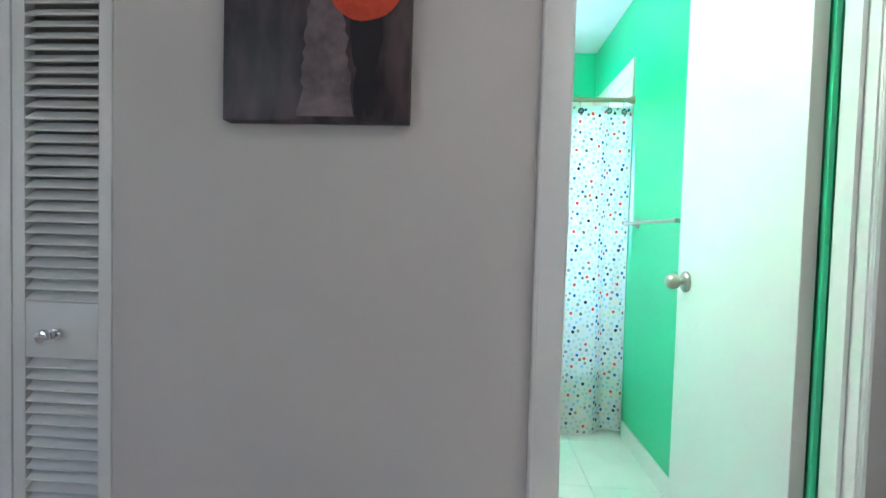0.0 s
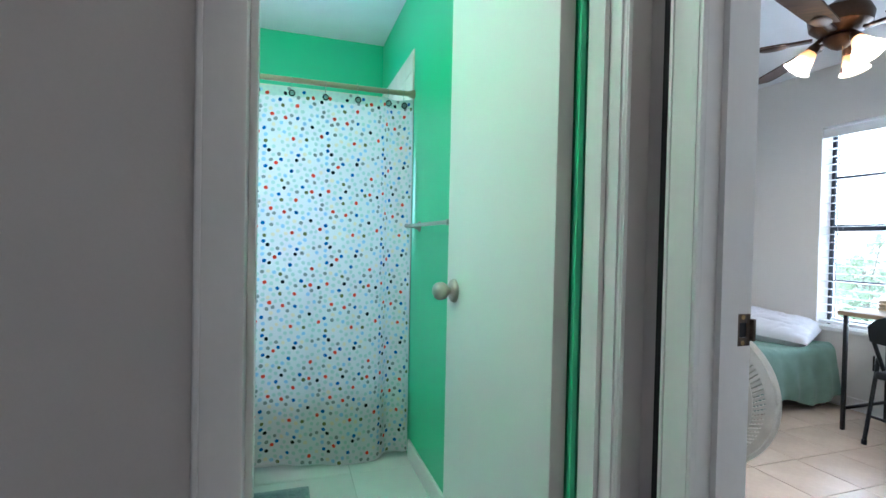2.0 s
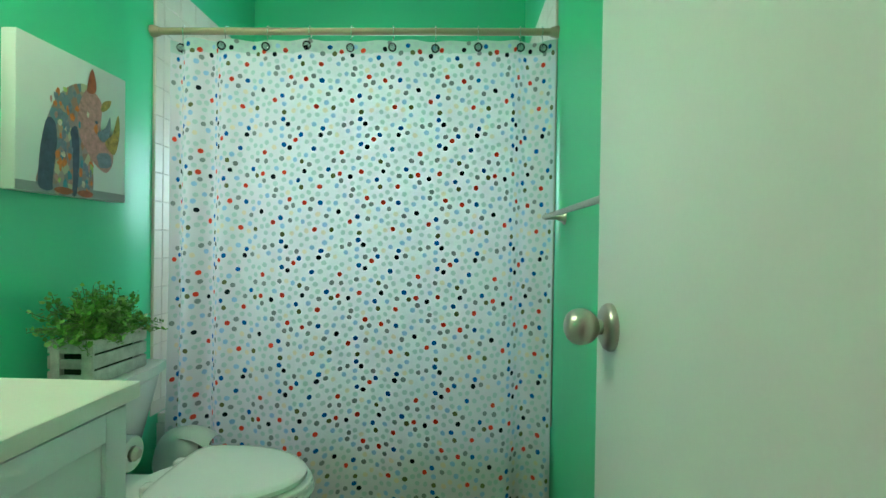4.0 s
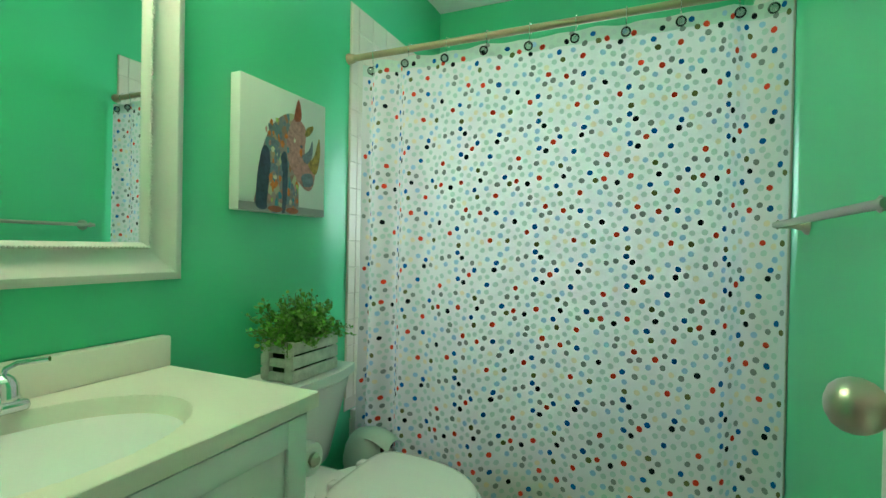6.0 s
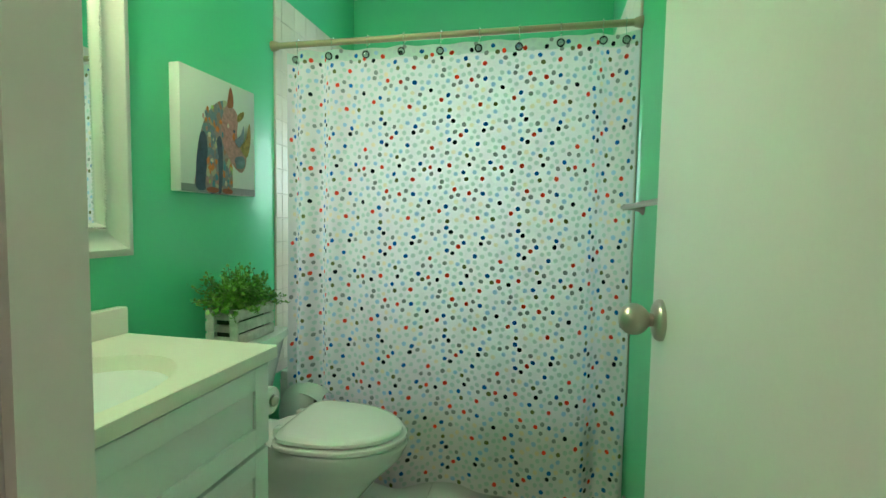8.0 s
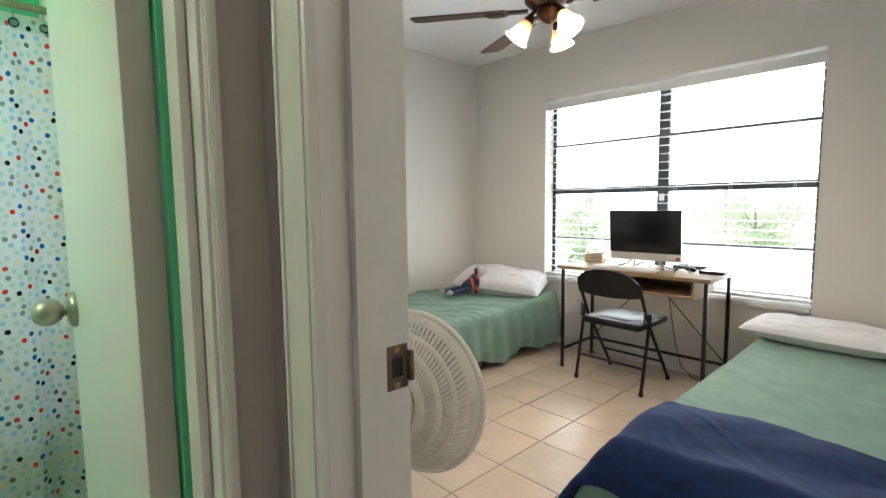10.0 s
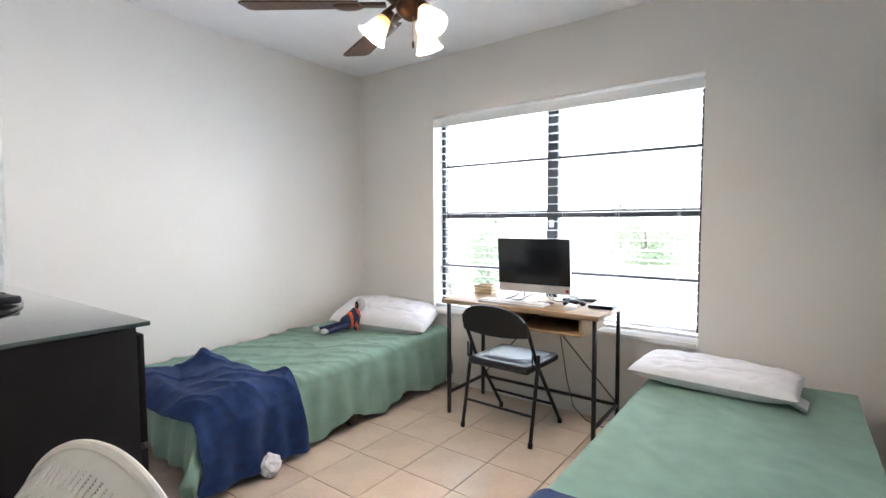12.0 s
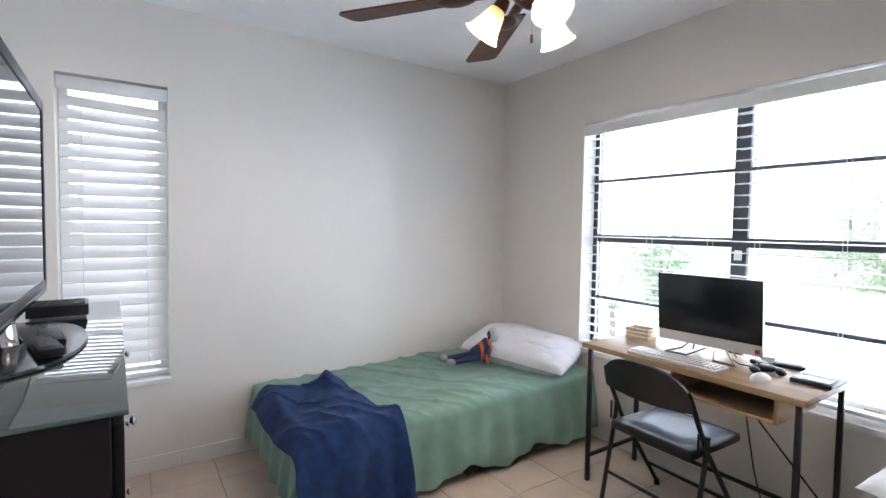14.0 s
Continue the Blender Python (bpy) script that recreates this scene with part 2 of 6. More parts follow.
structure("trim", [(2.353, 2.480, 2.4455, 2.456, 0, 2.04), (2.353, 2.480, 1.681, 1.691, 0, 2.04), (2.353, 2.480, 1.681, 2.456, 2.04, 2.049),
                   (2.402, 2.438, 2.4335, 2.4445, 0, 2.039)], TRIM, "white painted door jamb of the bedroom doorway")


# Added strip: stands in for the lit green wall in the hinge gap.
structure("trim", [(2.2835, 2.2952, 2.655, 2.668, 0.012, 2.038)], GREEN, "added green strip imitating the lit wall seen past the hinges")
# Black strip painted in as the shade inside the open joint.
structure("trim", [(2.3622, 2.3644, 2.5066, 2.527, 0.0, 2.10)], BLACKMETAL, "dark strip put in for the shaded open joint beside the door casing")


OLDMETAL = material("tarnished_metal", (0.16, 0.12, 0.09), 0.45, 0.8, vary=0.3, scale=80, bump=0.05)


def strike_plate():
    t = thing("strike_plate", "worn brass strike plate on the white bedroom door jamb", "strike plate", pose(2.458, 2.444, 0.976))
    bm = B()
    for b in ((-0.014, -0.007, -0.026, 0.026), (0.009, 0.016, -0.026, 0.026), (-0.007, 0.009, 0.012, 0.026), (-0.007, 0.009, -0.026, -0.012)):
        box(bm, b[0], b[1], -0.003, 0.0, b[2], b[3], 0.0008)
    part("plate", bm, OLDMETAL, t)
    part("lip", box(B(), 0.0145, 0.020, -0.010, 0.0, -0.018, 0.018, 0.001), OLDMETAL, t)
    # Thin black box painted in as the darkness of the latch hole.
    part("latch_hole_shade", box(B(), -0.0068, 0.0088, -0.0012, -0.0002, -0.0118, 0.0118), BLACKMETAL, t, "dark patch put in for the shaded latch hole")
    for z in (-0.021, 0.021):
        part("screw", lathe(B(), [(0.0042, -0.001), (0.004, 0.0006), (0.0, 0.0008)], pose(0, -0.003, z, 90), 10), BRASS, t)


strike_plate()


def bathroom_door():
    t = thing("door_bathroom", "white flush bathroom door standing open against the green wall", "door", pose(2.247, 2.672, 0, 0, 0, 0.84))
    part("door_leaf", box(B(), 0, 0.035, 0.0015, 0.615, 0.012, 2.032, 0.002), DOORPAINT, t)
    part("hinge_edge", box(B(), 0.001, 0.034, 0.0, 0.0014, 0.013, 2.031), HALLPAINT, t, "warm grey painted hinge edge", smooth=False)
    for side, x, turn in ((-1, 0.0, -90), (1, 0.035, 90)):
        m = pose(x, 0.548, 0.960, 0, turn, 0)
        knob = part("door_knob", lathe(B(), [(0.0, -0.001), (0.013, 0.0), (0.0115, 0.014), (0.0115, 0.020), (0.0165, 0.024), (0.0235, 0.031), (0.0272, 0.040), (0.0275, 0.048), (0.0250, 0.057), (0.0195, 0.064), (0.0110, 0.0685), (0.0, 0.070)], m, 28), NICKEL, t, "brushed nickel knob")
        part("rose", lathe(B(), [(0.0, 0.0005), (0.0355, 0.0), (0.0358, 0.005), (0.033, 0.010), (0.026, 0.0135), (0.016, 0.0145), (0.011, 0.0145)], m, 32), NICKEL, knob)
    part("latch_plate", box(B(), 0.006, 0.029, 0.6148, 0.6165, 0.932, 0.988, 0.0005), NICKEL, t)
    for z in (1.715,):
        hinge = part("hinge", rod(B(), (0.040, -0.004, z - 0.044), (0.040, -0.004, z + 0.044), 0.0065), BRASS, t, "brass butt hinge")
        bm = B()
        box(bm, 0.004, 0.037, -0.0045, -0.0015, z - 0.044, z + 0.044)
        box(bm, 0.041, 0.0445, -0.030, 0.0, z - 0.044, z + 0.044)
        part("hinge_leaf", bm, BRASS, hinge)


bathroom_door()

for name, b, lab in (("baseboard", (2.352, 2.3645, 2.70, 4.20, 0, 0.095), "tall white baseboard along the green bathroom wall"),
                     ("baseboard", (0.8665, 0.878, 3.46, 4.20, 0, 0.095), "tall white baseboard along the green bathroom wall"),
                     ("baseboard", (3.24, 5.487, 5.118, 5.1295, 0, 0.085), "white baseboard along the bedroom wall"),
                     ("baseboard", (2.4755, 3.24, 5.118, 5.1295, 0, 0.085), "white baseboard along the bedroom wall"),
                     ("baseboard", (5.488, 5.4995, 1.515, 5.1295, 0, 0.085), "white baseboard under the bedroom window"),
                     ("baseboard", (5.335, 5.487, 1.5005, 1.512, 0, 0.085), "white baseboard beside the closet"),
                     ("baseboard", (2.4755, 2.487, 2.52, 5.117, 0, 0.085), "white baseboard along the bedroom wall")):
    structure(name, [b], TRIM, lab, 0.003)


def louvered_panel(label, at, width, high, group, pitch=0.0253):
    """One leaf of a louvered folding door: stiles, rails and slats; local x its width, -y its face."""
    t = thing("louvered_door", label, "closet door", at, group)
    for x in (0.0, width - 0.030):
        part("stile", box(B(), x, x + 0.030, -0.028, 0.0, 0.01, high, 0.002), DOORPAINT, t)
    rails = ((0.01, 0.12), (0.797, 0.924), (high - 0.07, high))
    for z0, z1 in rails:
        part("rail", box(B(), 0.0302, width - 0.0302, -0.027, -0.001, z0, z1, 0.0015), DOORPAINT, t)
    bm = B()
    box(bm, 0.0302, width - 0.0302, -0.66 * pitch, 0.66 * pitch, -0.0025, 0.0025, 0.001, 1)
    me = solid("slat", bm, DOORPAINT)
    for z0, z1 in ((0.12, 0.797), (0.924, high - 0.07)):
        n = int((z1 - z0) / pitch)
        for i in range(n):
            piece("slat", me, t, pose(0, -0.014, z0 + (i + 0.5) * (z1 - z0) / n, 38 if pitch < 0.03 else 58))
    return t


def closet_knob(parent, x):
    k = part("knob", lathe(B(), [(0.0, 0.0), (0.009, 0.0), (0.007, 0.014), (0.013, 0.02), (0.0165, 0.028), (0.014, 0.035), (0.0, 0.038)], pose(x, -0.028, 0.852, 90), 20), CHROME, parent, "polished chrome knob")
    part("rose", lathe(B(), [(0.0, 0.001), (0.014, 0.0), (0.012, 0.004), (0.007, 0.005)], pose(x, -0.028, 0.852, 90), 20), CHROME, k)


for i in range(4):
    leaf = louvered_panel("white louvered folding closet door in the hall", pose(0.4745 - 0.2375 * i, 2.585, 0), 0.2335, 2.01, "leaves of the hall closet door")
    if i in (0, 3):
        closet_knob(leaf, 0.100)
for i in range(2):
    louvered_panel("white louvered folding closet door standing open beside the bed", pose(5.240 + 0.036 * i, 1.772, 0, 0, 0, -90), 0.268, 1.93, "leaves of the bedroom closet door", 0.044)


# ---- windows ----
def glass_material(name, colour=(0.96, 0.98, 0.97)):
    m = bpy.data.materials.new(name)
    m.use_nodes = True
    n, link = m.node_tree.nodes, m.node_tree.links.new
    n.remove(n["Principled BSDF"])
    clear, gloss, mix, fres = n.new("ShaderNodeBsdfTransparent"), n.new("ShaderNodeBsdfGlossy"), n.new("ShaderNodeMixShader"), n.new("ShaderNodeFresnel")
    clear.inputs[0].default_value = (*colour, 1)
    gloss.inputs["Roughness"].default_value = 0.03
    fres.inputs["IOR"].default_value = 1.45
    link(fres.outputs[0], mix.inputs[0])
    link(clear.outputs[0], mix.inputs[1])
    link(gloss.outputs[0], mix.inputs[2])
    link(mix.outputs[0], n["Material Output"].inputs["Surface"])
    return m


GLASS = glass_material("window_glass")
WINFRAME = material("dark_bronze_frame", (0.045, 0.050, 0.060), 0.45, 0.4, vary=0.2, bump=0.05)
BLIND = material("white_blind_slat", (0.80, 0.80, 0.80), 0.45, vary=0.03, grain=40, bump=0.03)
CORD = material("white_cord", (0.75, 0.75, 0.73), 0.9)
SILL = material("white_marble_sill", (0.78, 0.77, 0.75), 0.3, vary=0.08, scale=8, grain=30)


def pane(parent, b):
    ob = part("pane", box(B(), *b), GLASS, parent, smooth=False)
    ob.visible_shadow = False
    return ob


def east_window():
    t = tagged(new("window_1"), "wide dark-framed window behind white blinds", "window", kind="structure")
    y0, y1, z0, z1 = EW[0] + 0.001, EW[1] - 0.001, EW[2] + 0.03, EW[3] - 0.001
    fx = (5.61, 5.66)
    for b in ((fx[0], fx[1], y0, y0 + 0.026, z0, z1), (fx[0], fx[1], y1 - 0.026, y1, z0, z1), (fx[0], fx[1], y0, y1, z1 - 0.045, z1 - 0.0005)):
        part("window_frame", box(B(), *b, bevel=0.003), WINFRAME, t)
    rail = part("bottom_rail", box(B(), fx[0] - 0.006, fx[1] - 0.001, y0 + 0.0265, y1 - 0.0265, z0, z0 + 0.05, 0.003), TRIM, t, "pale bottom rail")
    part("latch_plate", box(B(), fx[0] - 0.009, fx[0] - 0.0065, 2.80, 2.90, z0 + 0.014, z0 + 0.034, 0.001), BRASS, rail, "dull brass latch plate")
    part("mullion", box(B(), 5.600, 5.664, 3.383, 3.457, z0 + 0.051, z1 - 0.046, 0.003), WINFRAME, t)
    cols = ((y0 + 0.0265, 3.3825), (3.4575, y1 - 0.0265))
    for c0, c1 in cols:
        part("meeting_rail", box(B(), 5.602, 5.652, c0, c1, 1.240, 1.288, 0.003), WINFRAME, t)
        for zm in (0.873, 1.635):
            part("muntin", box(B(), 5.618, 5.648, c0, c1, zm - 0.010, zm + 0.010, 0.002), WINFRAME, t)
        for a, b in ((z0 + 0.05, 0.863), (0.883, 1.240), (1.288, 1.625), (1.645, z1 - 0.045)):
            pane(t, (5.631, 5.635, c0, c1, a, b))
    latch = part("sash_lock", box(B(), 5.588, 5.600, 3.402, 3.438, 1.175, 1.225, 0.004), TRIM, t, "white plastic sash lock")
    part("lock_lever", box(B(), 5.582, 5.588, 3.416, 3.424, 1.185, 1.215, 0.001), CORD, latch)
    part("window_sill", box(B(), 5.468, 5.609, y0 - 0.02 + 0.021, y1 - 0.001, EW[2] + 0.001, EW[2] + 0.029, 0.004), SILL, t, "white stone window sill")


east_window()


def blind(label, at, width, drop, tilt, wide, first=0.085, lean=0.0, pitch=0.057):
    """A slatted blind; local x its width, -y towards the room, z down from its head."""
    t = thing("window_blind", label, "blind", at, "white slatted window blinds")
    part("headrail", box(B(), 0, width, -0.028, 0.030, -0.05, -0.004, 0.002), BLIND, t)
    part("valance", box(B(), -0.004, width + 0.004, -0.034, -0.030, -0.062, 0.002, 0.001), BLIND, t)
    bm = B()
    prof = [(k * wide, z) for k, z in ((-1.0, 0.0), (-0.5, 0.0020), (0.0, 0.0027), (0.5, 0.0020), (1.0, 0.0))]
    top = [[bm.verts.new((x, y, z + 0.0013)) for y, z in prof] for x in (0.004, width - 0.004)]
    low = [[bm.verts.new((x, y, z - 0.0013)) for y, z in prof] for x in (0.004, width - 0.004)]
    for k in range(4):
        bm.faces.new((top[0][k], top[1][k], top[1][k + 1], top[0][k + 1]))
        bm.faces.new((low[0][k], low[0][k + 1], low[1][k + 1], low[1][k]))
    for k in (0, 4):
        bm.faces.new((top[0][k], low[0][k], low[1][k], top[1][k]))
    me = solid("slat", bm, BLIND, True)
    n = int((drop - 0.015 - first) / pitch)
    for i in range(n):
        piece("slat", me, t, pose(0, 0, -first - i * pitch, tilt + random.uniform(-1.0, 1.0), random.uniform(-0.12, 0.12) + lean * max(0, 1 - i / 4)))
    part("bottom_rail", box(B(), 0.002, width - 0.002, -0.026, 0.026, -drop, -drop + 0.018, 0.003), BLIND, t)
    reach = wide * abs(math.cos(radians(tilt))) + 0.002
    for x in (0.11, width / 2, width - 0.11) if width > 0.6 else (0.09, width - 0.09):
        for y in (-reach, reach):
            part("ladder_cord", rod(B(), (x, y, -0.05), (x, y, -drop + 0.01), 0.0011, sides=6), CORD, t)
    return t


blind("white slatted blind hanging open in the wide window", pose(5.538, 4.333, 1.984, 0, 0, -90), 0.912, 1.414, 0, 0.025)
blind("white slatted blind hanging open in the wide window", pose(5.538, 3.419, 1.982, 0, 0, -90), 0.892, 1.412, 0, 0.025)
blind("white slatted blind half closed in the narrow window", pose(NW[0] + 0.008, 5.172, 2.010), 0.448, 1.495, 56, 0.0335, 0.105, 2.6, 0.0615)


def north_window():
    t = tagged(new("window_2"), "narrow window behind half-closed white blinds", "window", kind="structure")
    x0, x1, z0, z1 = NW[0] + 0.001, NW[1] - 0.001, NW[2] + 0.03, NW[3] - 0.001
    for b in ((x0, x0 + 0.04, 5.25, 5.29, z0, z1), (x1 - 0.04, x1, 5.25, 5.29, z0, z1), (x0 + 0.04, x1 - 0.04, 5.25, 5.29, z1 - 0.04, z1), (x0 + 0.04, x1 - 0.04, 5.25, 5.29, z0, z0 + 0.04), (x0 + 0.04, x1 - 0.04, 5.25, 5.29, 1.26, 1.30)):
        part("window_frame", box(B(), *b, bevel=0.003), TRIM, t)
    pane(t, (x0 + 0.04, x1 - 0.04, 5.268, 5.272, z0 + 0.04, z1 - 0.04))
    part("window_sill", box(B(), x0, x1, 5.098, 5.249, NW[2] + 0.001, NW[2] + 0.029, 0.004), SILL, t, "white stone window sill")


north_window()
bw = tagged(new("window_3"), "frosted bathroom window above the bathtub", "window", kind="structure")
for b in ((BW[0], BW[0] + 0.04, 5.20, 5.24, BW[2], BW[3]), (BW[1] - 0.04, BW[1], 5.20, 5.24, BW[2], BW[3]), (BW[0] + 0.04, BW[1] - 0.04, 5.20, 5.24, BW[3] - 0.04, BW[3]), (BW[0] + 0.04, BW[1] - 0.04, 5.20, 5.24, BW[2], BW[2] + 0.04)):
    part("window_frame", box(B(), *b, bevel=0.003), WINFRAME, bw)
pane(bw, (BW[0] + 0.04, BW[1] - 0.04, 5.216, 5.222, BW[2] + 0.04, BW[3] - 0.04))


# ---- hall picture ----
def painting_dark():
    m = bpy.data.materials.new("dark_rain_painting")
    m.use_nodes = True
    n, link = m.node_tree.nodes, m.node_tree.links.new
    p = n["Principled BSDF"]
    p.inputs["Roughness"].default_value = 0.45
    tc, mp, w = n.new("ShaderNodeTexCoord"), n.new("ShaderNodeMapping"), n.new("ShaderNodeTexNoise")
    mp.inputs["Scale"].default_value = (14, 6, 5)
    w.inputs["Scale"].default_value, w.inputs["Detail"].default_value = 1.6, 8
    r = n.new("ShaderNodeValToRGB")
    r.color_ramp.elements[0].position, r.color_ramp.elements[0].color = 0.35, (0.012, 0.009, 0.012, 1)
    r.color_ramp.elements[1].position, r.color_ramp.elements[1].color = 0.75, (0.10, 0.065, 0.07, 1)
    link(tc.outputs["Object"], mp.inputs[0])
    link(mp.outputs[0], w.inputs["Vector"])
    link(w.outputs["Fac"], r.inputs[0])
    link(r.outputs[0], p.inputs["Base Color"])
    return m


def blob(bm, cx, cz, rx, rz, y, wob=0.15, n=26, seed=0, x_axis=True):
    """A flat dab of paint with an uneven outline, lying in a canvas."""
    vs = []
    for k in range(n):
        a = 2 * math.pi * k / n
        f = 1 + wob * noise.noise(Vector((math.cos(a) * 1.3, math.sin(a) * 1.3, seed * 3.7)))
        u, w = cx + rx * f * math.cos(a), cz + rz * f * math.sin(a)
        vs.append(bm.verts.new((u, y, w) if x_axis else (y, u, w)))
    bm.faces.new(vs)
    return bm


def hall_picture():
    t = thing("picture", "dark canvas painting with a red umbrella on the hall wall", "picture", pose(0.977, 2.559, 1.328))
    part("canvas", box(B(), 0, 0.393, -0.034, 0, 0, 0.60, 0.003), painting_dark(), t)
    pale = material("pale_paint", (0.17, 0.125, 0.13), 0.5, vary=0.6, scale=14, grain=60)
    dark = material("black_paint", (0.010, 0.007, 0.010), 0.5, vary=0.3, scale=20)
    red = material("red_paint", (0.62, 0.06, 0.02), 0.5, vary=0.3, scale=25)
    bm = B()
    rnd = random.Random(6)
    sides = [(-1, k) for k in range(22)] + [(1, k) for k in range(21, -1, -1)]
    bm.faces.new([bm.verts.new((0.218 + s * (0.056 - 0.0012 * k + 0.006 * rnd.uniform(-1, 1)), -0.0347, 0.010 + 0.0145 * k)) for s, k in sides])
    part("light_streak", bm, pale, t, "pale pink streak of light", smooth=False)
    bm = B()
    blob(bm, 0.302, 0.17, 0.034, 0.085, -0.0361, 0.3, seed=11)
    blob(bm, 0.290, 0.06, 0.012, 0.06, -0.0362, 0.3, seed=12)
    blob(bm, 0.312, 0.06, 0.012, 0.06, -0.0362, 0.3, seed=13)
    part("dark_shape", bm, dark, t, "dark upright shape", smooth=False)
    part("umbrella_shape", blob(B(), 0.300, 0.262, 0.072, 0.058, -0.0368, 0.12, seed=14), red, t, "red umbrella shape", smooth=False)


hall_picture()


# ---- bathroom ----
PORCELAIN = material("white_porcelain", (0.80, 0.80, 0.78), 0.10, vary=0.02, bump=0.0, coat=0.3)
MARBLE = material("cream_cultured_marble", (0.82, 0.79, 0.69), 0.4, vary=0.03, scale=5, bump=0.0, specular=0.3)
CABINET = material("white_cabinet_paint", (0.76, 0.79, 0.77), 0.35, vary=0.03, bump=0.03)
RODMETAL = material("satin_nickel_rod", (0.40, 0.33, 0.22), 0.5, 0.35, vary=0.06, bump=0.02)
CLEAR = glass_material("clear_plastic", (0.80, 0.85, 0.83))


def tub():
    t = thing("bathtub", "white bathtub behind the dotted shower curtain", "bathtub", pose(0.867, 4.29, 0))
    bm = B()
    box(bm, 0.001, 1.496, 0, 0.012, 0, 0.38)
    box(bm, 0.001, 1.496, 0, 0.07, 0.38, 0.42, 0.008)
    box(bm, 0.001, 1.496, 0.775, 0.838, 0.38, 0.42, 0.008)
    box(bm, 0.001, 0.08, 0.07, 0.775, 0.38, 0.42)
    box(bm, 1.41, 1.496, 0.07, 0.775, 0.38, 0.42)
    box(bm, 0.08, 1.41, 0.07, 0.775, 0.05, 0.08)
    part("tub_body", bm, PORCELAIN, t)


tub()


def curtain_cloth(name, colour):
    """Thin woven cloth, lit through from behind."""
    m = bpy.data.materials.new(name)
    m.use_nodes = True
    n, link = m.node_tree.nodes, m.node_tree.links.new
    n.remove(n["Principled BSDF"])
    tc = n.new("ShaderNodeTexCoord")
    cloud, weave, bump, tone = n.new("ShaderNodeTexNoise"), n.new("ShaderNodeTexNoise"), n.new("ShaderNodeBump"), n.new("ShaderNodeMapRange")
    cloud.inputs["Scale"].default_value, weave.inputs["Scale"].default_value = 5.0, 420.0
    link(tc.outputs["Object"], cloud.inputs["Vector"])
    link(tc.outputs["Object"], weave.inputs["Vector"])
    tone.inputs["To Min"].default_value, tone.inputs["To Max"].default_value = 0.95, 1.05
    link(cloud.outputs["Fac"], tone.inputs["Value"])
    col = n.new("ShaderNodeVectorMath")
    col.operation = "SCALE"
    col.inputs[0].default_value = colour
    link(tone.outputs[0], col.inputs["Scale"])
    bump.inputs["Strength"].default_value = 0.08
    link(weave.outputs["Fac"], bump.inputs["Height"])
    dif, tr, add = n.new("ShaderNodeBsdfDiffuse"), n.new("ShaderNodeBsdfTranslucent"), n.new("ShaderNodeMixShader")
    add.inputs[0].default_value = 0.45
    link(bump.outputs[0], dif.inputs["Normal"])
    link(col.outputs[0], dif.inputs[0])
    link(col.outputs[0], tr.inputs[0])
    link(dif.outputs[0], add.inputs[1])
    link(tr.outputs[0], add.inputs[2])
    link(add.outputs[0], n["Material Output"].inputs["Surface"])
    return m


PRINT_W, PRINT_H = 0.287, 0.447


def print_repeat():
    """One repeat of the dotted print: (across, down, ink) of every dot, in metres."""
    rnd = random.Random(12)
    strong = (((0, 0), (60, 14), (227, 86), (98, 110), (20, 231), (190, 278), (265, 349), (184, 356), (113, 401)),
              ((116, 13), (254, 68), (258, 154), (121, 188), (42, 214), (262, 247), (91, 264), (142, 338), (34, 379)),
              ((181, 48), (276, 172), (114, 212), (284, 258), (58, 347), (225, 367)))
    dots = [(a / 1000, b / 1000, ink) for ink, row in enumerate(strong) for a, b in row]
    far = 0.0272
    for k in range(9000):
        if k % 1500 == 0:
            far *= 0.972
        a, b = rnd.random() * PRINT_W, rnd.random() * PRINT_H
        for c, d, ink in dots:
            da, db = abs(a - c), abs(b - d)
            if math.hypot(min(da, PRINT_W - da), min(db, PRINT_H - db)) < far:
                break
        else:
            f = rnd.random()
            dots.append((a, b, 3 if f < 0.09 else 4 if f < 0.22 else 5 if f < 0.32 else 6 if f < 0.42 else 7))
    return dots


